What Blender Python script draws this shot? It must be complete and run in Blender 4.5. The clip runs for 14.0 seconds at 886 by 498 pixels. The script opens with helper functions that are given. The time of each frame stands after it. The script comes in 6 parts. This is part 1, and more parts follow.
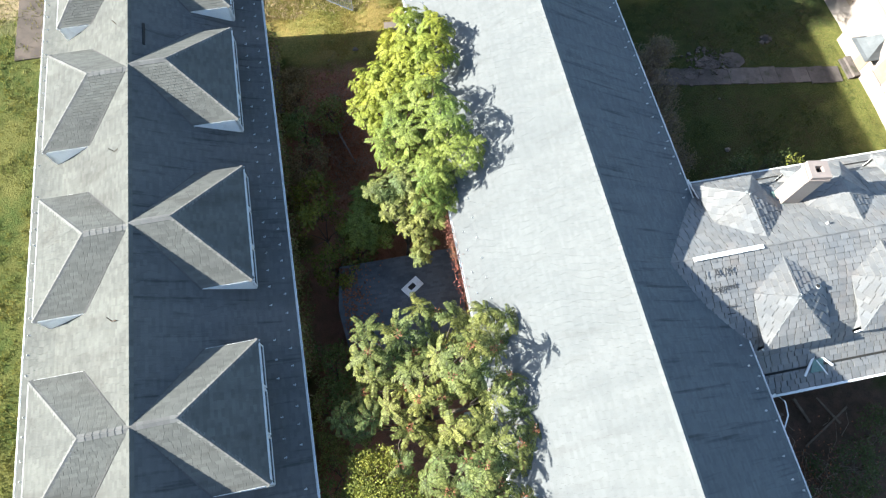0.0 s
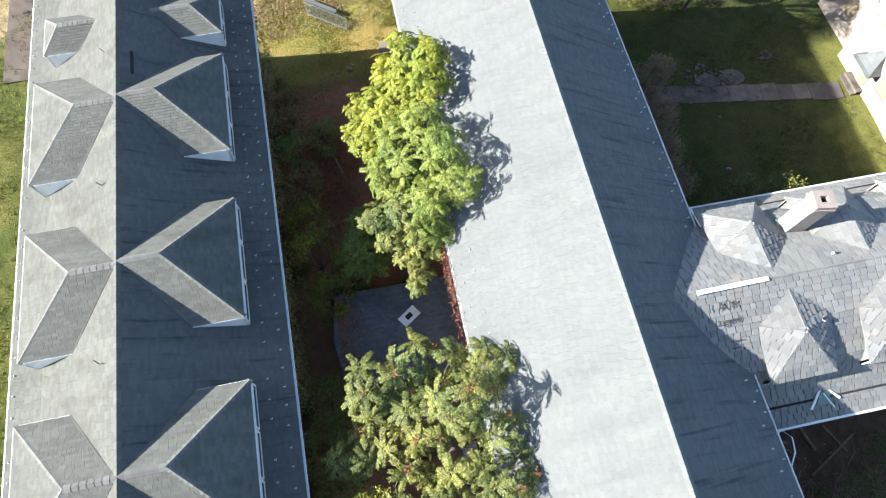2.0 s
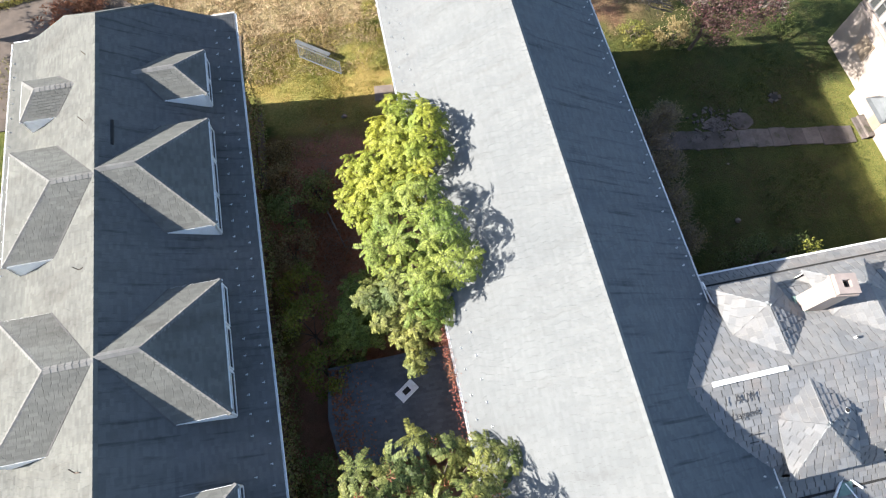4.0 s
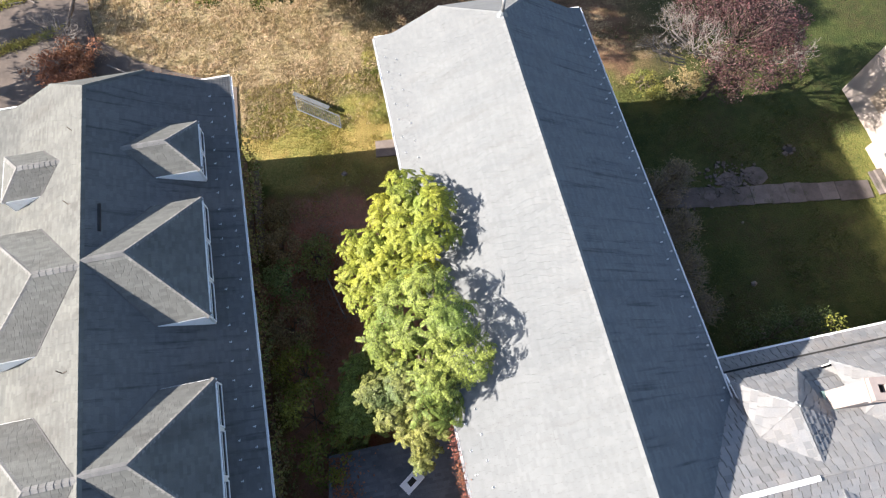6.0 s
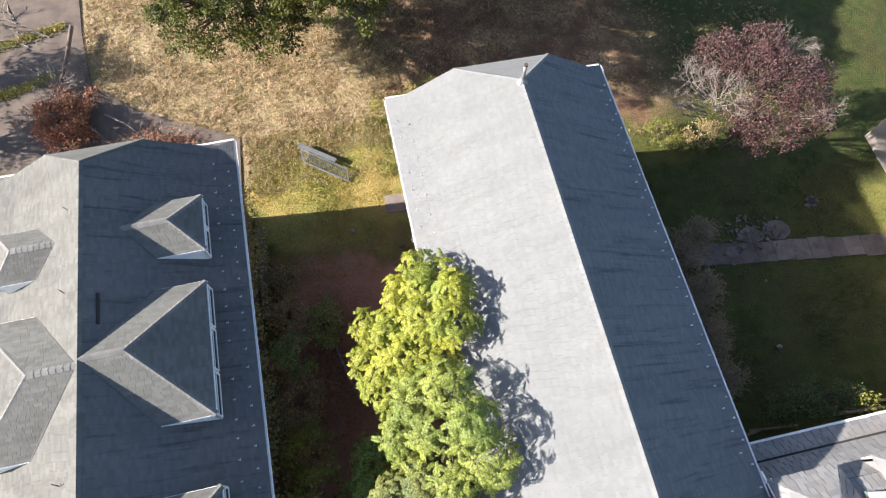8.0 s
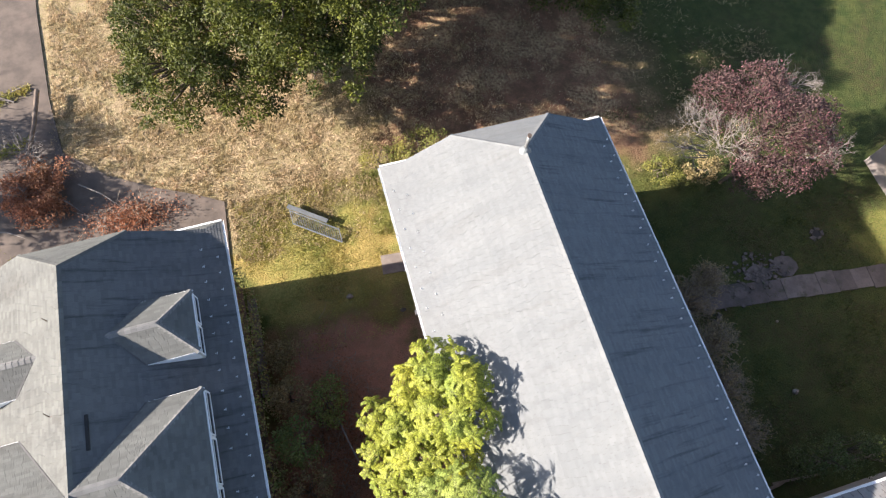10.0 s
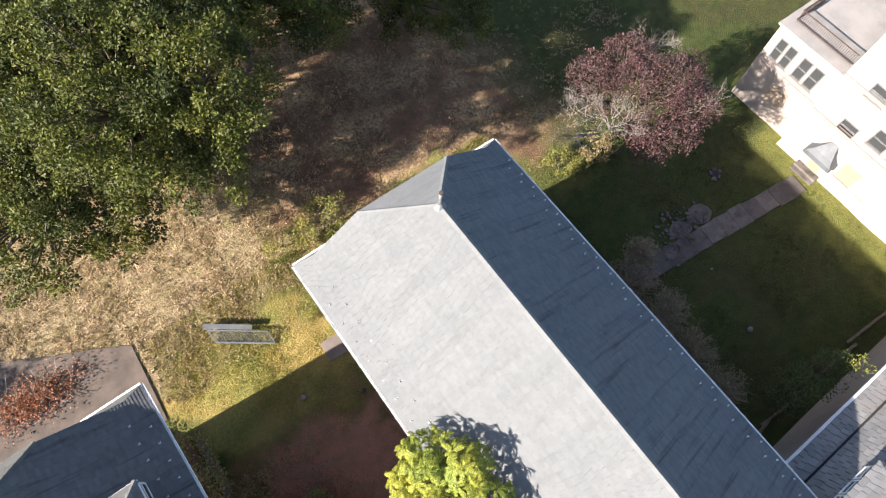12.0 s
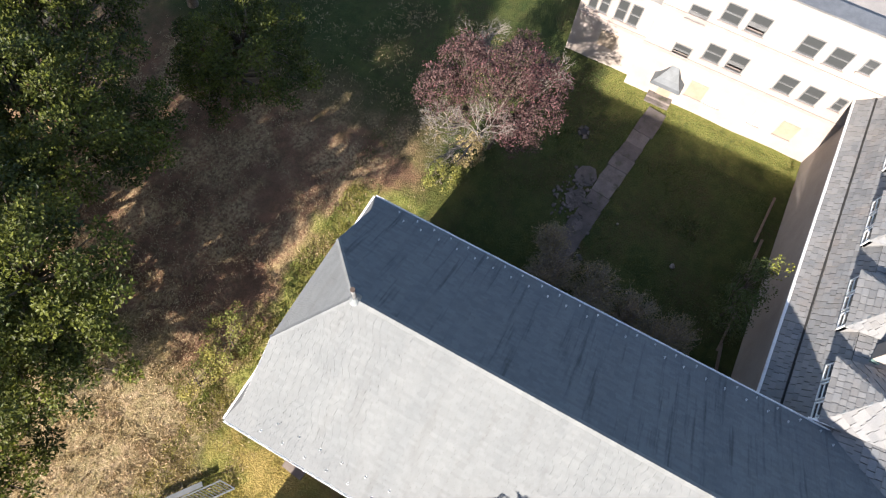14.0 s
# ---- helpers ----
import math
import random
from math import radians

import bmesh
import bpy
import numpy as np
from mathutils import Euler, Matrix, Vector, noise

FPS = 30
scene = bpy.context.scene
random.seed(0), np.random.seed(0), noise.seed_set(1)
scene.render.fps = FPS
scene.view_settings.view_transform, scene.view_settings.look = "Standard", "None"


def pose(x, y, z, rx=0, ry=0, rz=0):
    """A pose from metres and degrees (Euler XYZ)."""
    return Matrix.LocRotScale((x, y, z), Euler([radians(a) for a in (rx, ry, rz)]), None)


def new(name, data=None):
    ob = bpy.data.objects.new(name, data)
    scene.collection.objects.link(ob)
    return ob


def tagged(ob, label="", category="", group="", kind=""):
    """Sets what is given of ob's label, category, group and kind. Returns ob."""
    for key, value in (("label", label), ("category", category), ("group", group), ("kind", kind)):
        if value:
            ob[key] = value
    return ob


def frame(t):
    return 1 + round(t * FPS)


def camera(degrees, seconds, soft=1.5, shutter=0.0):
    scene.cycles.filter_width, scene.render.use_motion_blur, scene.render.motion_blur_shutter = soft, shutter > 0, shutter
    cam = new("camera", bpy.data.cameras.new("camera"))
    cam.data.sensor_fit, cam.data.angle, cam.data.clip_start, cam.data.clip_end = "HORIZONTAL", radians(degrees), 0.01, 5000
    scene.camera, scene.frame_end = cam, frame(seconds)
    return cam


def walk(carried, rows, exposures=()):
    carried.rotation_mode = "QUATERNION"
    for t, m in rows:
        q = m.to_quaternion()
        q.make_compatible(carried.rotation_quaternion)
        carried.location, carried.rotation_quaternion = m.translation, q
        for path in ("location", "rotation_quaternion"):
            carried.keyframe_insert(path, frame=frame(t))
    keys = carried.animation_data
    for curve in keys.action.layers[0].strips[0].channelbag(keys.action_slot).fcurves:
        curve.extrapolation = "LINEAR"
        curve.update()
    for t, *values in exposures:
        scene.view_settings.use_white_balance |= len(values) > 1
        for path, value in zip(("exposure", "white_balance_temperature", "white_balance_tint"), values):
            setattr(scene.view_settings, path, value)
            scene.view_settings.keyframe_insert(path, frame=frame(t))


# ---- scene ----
cam = camera(72.85, 14.0, soft=1.2)
# seconds, eye x y z, yaw, pitch, roll
PATH = [
    (0.0, -0.716, 2.394, 34.717, -13.634, -67.479, 2.933),
    (0.5, -0.655, 2.537, 34.708, -13.690, -67.424, 2.845),
    (1.0, -0.538, 2.833, 34.717, -13.675, -67.418, 2.770),
    (1.5, -0.463, 3.273, 34.675, -13.814, -67.334, 2.750),
    (2.0, -0.343, 3.943, 34.640, -14.019, -67.284, 2.858),
    (2.5, -0.188, 4.779, 34.612, -14.237, -67.265, 2.958),
    (3.0, 0.030, 5.754, 34.613, -14.305, -67.340, 2.950),
    (5.5, 0.799, 11.119, 34.637, -14.849, -67.158, 3.214),
    (6.0, 0.816, 12.122, 34.650, -15.158, -66.984, 3.487),
    (6.5, 0.768, 13.255, 34.660, -15.531, -67.022, 3.782),
    (7.0, 0.804, 14.265, 34.696, -15.517, -66.985, 3.745),
    (7.5, 0.772, 15.327, 34.744, -15.723, -67.043, 3.930),
    (8.0, 0.708, 16.391, 34.729, -15.976, -67.037, 4.137),
    (10.5, 0.658, 21.653, 34.811, -24.029, -67.166, 5.192),
    (11.0, 0.833, 22.503, 34.677, -31.407, -66.697, 5.054),
    (11.5, 1.025, 23.548, 34.626, -37.250, -66.802, 5.372),
    (12.0, 1.262, 24.578, 34.545, -42.016, -66.812, 5.805),
    (12.5, 1.929, 25.569, 34.512, -48.375, -67.122, 5.980),
    (13.0, 2.894, 26.359, 34.507, -54.108, -67.426, 5.343),
    (13.5, 3.447, 27.121, 34.281, -60.410, -67.278, 5.648),
    (14.0, 3.709, 27.854, 34.293, -66.946, -67.051, 6.210),
]
walk(cam, [(t, pose(x, y, z, 90 + pitch, 0, yaw) @ pose(0, 0, 0, 0, 0, roll)) for t, x, y, z, yaw, pitch, roll in PATH],
     exposures=[(0.0, 2.12, 5950, 5), (3.0, 2.06, 6100, 9), (5.5, 2.02, 6250, 14), (8.0, 2.0, 6300, 15), (11.0, 2.01, 6380, 16), (14.0, 1.92, 6350, 14)])

# ---- light ----
SUN_EL, SUN_AZ = 26.8, -85.2        # azimuth clockwise from +y
ex, ey = math.sin(radians(SUN_AZ)), math.cos(radians(SUN_AZ))
to_sun = Vector((ex * math.cos(radians(SUN_EL)), ey * math.cos(radians(SUN_EL)), math.sin(radians(SUN_EL))))
world = bpy.data.worlds.new("sky")
scene.world = world
world.use_nodes = True
wn = world.node_tree
sky = wn.nodes.new("ShaderNodeTexSky")
sky.sky_type, sky.sun_disc = "NISHITA", False
sky.sun_elevation, sky.sun_rotation = radians(SUN_EL), radians(SUN_AZ)
sky.air_density, sky.dust_density = 1.0, 0.8
wn.links.new(sky.outputs[0], wn.nodes["Background"].inputs[0])
wn.nodes["Background"].inputs[1].default_value = 0.08
sun = new("sun", bpy.data.lights.new("sun", "SUN"))
sun.data.energy, sun.data.angle, sun.data.color = 5.0, radians(0.6), (1.0, 0.93, 0.82)
sun.rotation_mode = "QUATERNION"
sun.rotation_quaternion = to_sun.to_track_quat("Z", "Y")
sun.location = (0, 0, 60)

# ---- materials ----


def mat(name, base, other, scale=1.0, rough=0.85, metal=0.0, bump=0.3, bscale=40.0, rnd=0.0, stain=None, stain_scale=0.35, stain_amt=0.6, streak=None, sheen=0.0, spec=0.3):
    """Two-scale noise between two colours, a per-piece brightness, stains of their own colour, and fine relief."""
    m = bpy.data.materials.new(name)
    m.use_nodes = True
    t = m.node_tree
    bs = t.nodes["Principled BSDF"]
    geo = t.nodes.new("ShaderNodeNewGeometry")
    pos = geo.outputs["Position"]
    if streak:
        mp = t.nodes.new("ShaderNodeMapping")
        mp.inputs["Scale"].default_value = streak
        t.links.new(pos, mp.inputs[0])
        spos = mp.outputs[0]
    else:
        spos = pos

    def noise_node(sc, detail, p):
        n = t.nodes.new("ShaderNodeTexNoise")
        n.inputs["Scale"].default_value, n.inputs["Detail"].default_value, n.inputs["Roughness"].default_value = sc, detail, 0.62
        t.links.new(p, n.inputs["Vector"])
        return n.outputs["Fac"]

    def ramp(fac, a, b):
        r = t.nodes.new("ShaderNodeMapRange")
        r.interpolation_type = "SMOOTHSTEP"
        r.inputs[1].default_value, r.inputs[2].default_value = a, b
        t.links.new(fac, r.inputs[0])
        return r.outputs[0]

    def mix(fac, a, b, kind="MIX"):
        n = t.nodes.new("ShaderNodeMix")
        n.data_type, n.blend_type = "RGBA", kind
        for sock, v in ((n.inputs["Factor"], fac), (n.inputs[6], a), (n.inputs[7], b)):
            if hasattr(v, "links"):
                t.links.new(v, sock)
            else:
                sock.default_value = v if isinstance(v, (int, float)) else (*v, 1.0)
        return n.outputs[2]

    col = mix(ramp(noise_node(scale, 5, spos), 0.32, 0.68), base, other)
    if stain:
        col = mix(ramp(noise_node(stain_scale, 6, spos), 0.52, 0.72), col, mix(stain_amt, col, stain))
    fine = noise_node(bscale, 3, pos)
    col = mix(0.55, col, mix(ramp(fine, 0.25, 0.75), tuple(0.72 for _ in base), (1.0, 1.0, 1.0)), "MULTIPLY")
    if rnd:
        oi = t.nodes.new("ShaderNodeObjectInfo")
        add = t.nodes.new("ShaderNodeMath")
        add.operation = "ADD"
        t.links.new(geo.outputs["Random Per Island"], add.inputs[0])
        t.links.new(oi.outputs["Random"], add.inputs[1])
        fr = t.nodes.new("ShaderNodeMath")
        fr.operation = "FRACT"
        t.links.new(add.outputs[0], fr.inputs[0])
        mr = t.nodes.new("ShaderNodeMapRange")
        mr.inputs[3].default_value, mr.inputs[4].default_value = 1.0 - rnd, 1.0 + rnd
        t.links.new(fr.outputs[0], mr.inputs[0])
        vm = t.nodes.new("ShaderNodeVectorMath")
        vm.operation = "SCALE"
        t.links.new(col, vm.inputs[0])
        t.links.new(mr.outputs[0], vm.inputs["Scale"])
        col = vm.outputs[0]
    t.links.new(col, bs.inputs["Base Color"])
    bs.inputs["Roughness"].default_value, bs.inputs["Metallic"].default_value = rough, metal
    bs.inputs["Specular IOR Level"].default_value = spec
    if bump:
        b = t.nodes.new("ShaderNodeBump")
        b.inputs["Strength"].default_value, b.inputs["Distance"].default_value = bump, 0.02
        t.links.new(fine, b.inputs["Height"])
        t.links.new(b.outputs[0], bs.inputs["Normal"])
    return m


def leaf_mat(name, base, other, rnd=0.35, through_light=0.32, scale=0.5):
    """Leaves: colour by noise and by leaf, a matt front and some light coming through."""
    m = bpy.data.materials.new(name)
    m.use_nodes = True
    t = m.node_tree
    t.nodes.remove(t.nodes["Principled BSDF"])
    geo = t.nodes.new("ShaderNodeNewGeometry")
    oi = t.nodes.new("ShaderNodeObjectInfo")
    n = t.nodes.new("ShaderNodeTexNoise")
    n.inputs["Scale"].default_value = scale
    t.links.new(geo.outputs["Position"], n.inputs["Vector"])
    r = t.nodes.new("ShaderNodeMapRange")
    r.inputs[1].default_value, r.inputs[2].default_value = 0.3, 0.7
    t.links.new(n.outputs["Fac"], r.inputs[0])
    mx = t.nodes.new("ShaderNodeMix")
    mx.data_type = "RGBA"
    mx.inputs[6].default_value, mx.inputs[7].default_value = (*base, 1), (*other, 1)
    t.links.new(r.outputs[0], mx.inputs["Factor"])
    add = t.nodes.new("ShaderNodeMath")
    t.links.new(geo.outputs["Random Per Island"], add.inputs[0])
    t.links.new(oi.outputs["Random"], add.inputs[1])
    fr = t.nodes.new("ShaderNodeMath")
    fr.operation = "FRACT"
    t.links.new(add.outputs[0], fr.inputs[0])
    mr = t.nodes.new("ShaderNodeMapRange")
    mr.inputs[3].default_value, mr.inputs[4].default_value = 1 - rnd, 1 + rnd
    t.links.new(fr.outputs[0], mr.inputs[0])
    vm = t.nodes.new("ShaderNodeVectorMath")
    vm.operation = "SCALE"
    t.links.new(mx.outputs[2], vm.inputs[0])
    t.links.new(mr.outputs[0], vm.inputs["Scale"])
    pr = t.nodes.new("ShaderNodeBsdfPrincipled")
    pr.inputs["Roughness"].default_value = 0.5
    pr.inputs["Specular IOR Level"].default_value = 0.2
    tr = t.nodes.new("ShaderNodeBsdfTranslucent")
    ms = t.nodes.new("ShaderNodeMixShader")
    ms.inputs[0].default_value = through_light
    t.links.new(vm.outputs[0], pr.inputs["Base Color"])
    t.links.new(vm.outputs[0], tr.inputs["Color"])
    t.links.new(pr.outputs[0], ms.inputs[1])
    t.links.new(tr.outputs[0], ms.inputs[2])
    t.links.new(ms.outputs[0], t.nodes["Material Output"].inputs["Surface"])
    return m


def glass_mat(name):
    m = bpy.data.materials.new(name)
    m.use_nodes = True
    b = m.node_tree.nodes["Principled BSDF"]
    b.inputs["Base Color"].default_value = (0.04, 0.042, 0.042, 1)
    b.inputs["Roughness"].default_value = 0.18
    b.inputs["Specular IOR Level"].default_value = 0.7
    return m


def ground_mat():
    """Lawn, straw, leaf litter and bare earth, each in its own place on the one sheet of ground."""
    m = bpy.data.materials.new("ground_cover")
    m.use_nodes = True
    t = m.node_tree
    bs = t.nodes["Principled BSDF"]
    geo = t.nodes.new("ShaderNodeNewGeometry")
    sep = t.nodes.new("ShaderNodeSeparateXYZ")
    wob = t.nodes.new("ShaderNodeTexNoise")
    wob.inputs["Scale"].default_value, wob.inputs["Detail"].default_value = 0.45, 6
    t.links.new(geo.outputs["Position"], wob.inputs["Vector"])
    off = t.nodes.new("ShaderNodeVectorMath")
    off.operation = "SUBTRACT"
    off.inputs[1].default_value = (0.5, 0.5, 0.5)
    t.links.new(wob.outputs["Color"], off.inputs[0])
    sc = t.nodes.new("ShaderNodeVectorMath")
    sc.operation = "SCALE"
    sc.inputs["Scale"].default_value = 7.0
    t.links.new(off.outputs[0], sc.inputs[0])
    addv = t.nodes.new("ShaderNodeVectorMath")
    t.links.new(geo.outputs["Position"], addv.inputs[0])
    t.links.new(sc.outputs[0], addv.inputs[1])
    t.links.new(addv.outputs[0], sep.inputs[0])
    X, Y = sep.outputs[0], sep.outputs[1]

    def sm(v, a, b):
        r = t.nodes.new("ShaderNodeMapRange")
        r.interpolation_type = "SMOOTHSTEP"
        r.inputs[1].default_value, r.inputs[2].default_value = min(a, b), max(a, b)
        if a > b:
            r.inputs[3].default_value, r.inputs[4].default_value = 1.0, 0.0
        t.links.new(v, r.inputs[0])
        return r.outputs[0]

    def mul(*f):
        out = f[0]
        for g in f[1:]:
            n = t.nodes.new("ShaderNodeMath")
            n.operation = "MULTIPLY"
            for s, v in ((n.inputs[0], out), (n.inputs[1], g)):
                if hasattr(v, "links"):
                    t.links.new(v, s)
                else:
                    s.default_value = v
            out = n.outputs[0]
        return out

    def noi(s, d=5):
        n = t.nodes.new("ShaderNodeTexNoise")
        n.inputs["Scale"].default_value, n.inputs["Detail"].default_value, n.inputs["Roughness"].default_value = s, d, 0.65
        t.links.new(geo.outputs["Position"], n.inputs["Vector"])
        return n.outputs["Fac"]

    def mix(f, a, b):
        n = t.nodes.new("ShaderNodeMix")
        n.data_type = "RGBA"
        for s, v in ((n.inputs["Factor"], f), (n.inputs[6], a), (n.inputs[7], b)):
            if hasattr(v, "links"):
                t.links.new(v, s)
            else:
                s.default_value = v if isinstance(v, float) else (*v, 1)
        return n.outputs[2]

    a, b = sm(noi(1.3), 0.35, 0.65), sm(noi(5.0, 4), 0.35, 0.65)
    big = sm(noi(0.22), 0.42, 0.6)
    lawn = mix(a, (0.060, 0.085, 0.020), (0.105, 0.115, 0.030))
    lawn = mix(mul(big, 0.6), lawn, (0.17, 0.155, 0.045))
    straw = mix(b, (0.42, 0.315, 0.20), (0.31, 0.235, 0.125))
    straw = mix(mul(a, 0.5), straw, (0.22, 0.20, 0.085))
    straw = mix(mul(sm(noi(2.4, 3), 0.44, 0.36), 0.65), straw, (0.13, 0.09, 0.05))
    litter = mix(a, (0.22, 0.12, 0.075), (0.14, 0.085, 0.05))
    litter = mix(mul(big, b, 0.9), litter, (0.46, 0.33, 0.18))
    earth = mix(a, (0.44, 0.215, 0.14), (0.3, 0.18, 0.11))
    earth = mix(mul(b, 0.35), earth, (0.36, 0.17, 0.11))
    bright = mix(b, (0.33, 0.275, 0.085), (0.21, 0.205, 0.055))
    bright = mix(mul(big, 0.55), bright, (0.36, 0.235, 0.085))
    strip = mix(b, (0.19, 0.205, 0.05), (0.28, 0.26, 0.075))
    col = lawn
    col = mix(mul(sm(Y, 37.5, 40.5), sm(X, 5.0, 1.0)), col, straw)
    col = mix(mul(sm(Y, 35.5, 39.0), sm(X, 1.5, 5.5)), col, litter)
    # Yard lawn darkened: the wing's shade is put into the grass colour.
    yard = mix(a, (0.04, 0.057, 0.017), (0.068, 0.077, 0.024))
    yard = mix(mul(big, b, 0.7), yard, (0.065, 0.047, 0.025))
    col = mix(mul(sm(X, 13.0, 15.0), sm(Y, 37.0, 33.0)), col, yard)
    # Same darkened lawn laid here for the tree shade further north.
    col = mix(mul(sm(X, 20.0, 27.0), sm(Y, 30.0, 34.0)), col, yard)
    col = mix(mul(sm(X, -7.5, -5.0), sm(X, 3.5, 2.0), sm(Y, 32.5, 30.0)), col, earth)
    col = mix(mul(sm(X, -7.0, -5.5), sm(X, 3.5, 2.5), sm(Y, 31.0, 33.0), sm(Y, 39.5, 37.5)), col, bright)
    # Sunlit band beside the white block, painted in as lighter grass.
    col = mix(mul(sm(X, 32.0, 34.5), sm(Y, 31.0, 29.0), 0.6), col, strip)
    col = mix(mul(sm(X, 1.5, 3.5), sm(X, 20.0, 17.5), sm(Y, 35.0, 36.0), sm(Y, 41.6, 39.6)), col, strip)
    col = mix(mul(sm(X, 12.0, 14.0), sm(Y, 5.0, 3.5)), col, mix(a, (0.13, 0.08, 0.058), (0.08, 0.058, 0.04)))
    fine = noi(26.0, 4)
    dark = mix(sm(fine, 0.3, 0.7), (0.55, 0.55, 0.55), (1.0, 1.0, 1.0))
    n = t.nodes.new("ShaderNodeMix")
    n.data_type, n.blend_type = "RGBA", "MULTIPLY"
    n.inputs["Factor"].default_value = 0.8
    t.links.new(col, n.inputs[6])
    t.links.new(dark, n.inputs[7])
    t.links.new(n.outputs[2], bs.inputs["Base Color"])
    bs.inputs["Roughness"].default_value = 0.95
    bs.inputs["Specular IOR Level"].default_value = 0.1
    bp = t.nodes.new("ShaderNodeBump")
    bp.inputs["Strength"].default_value, bp.inputs["Distance"].default_value = 0.9, 0.12
    t.links.new(noi(9.0, 6), bp.inputs["Height"])
    t.links.new(bp.outputs[0], bs.inputs["Normal"])
    return m


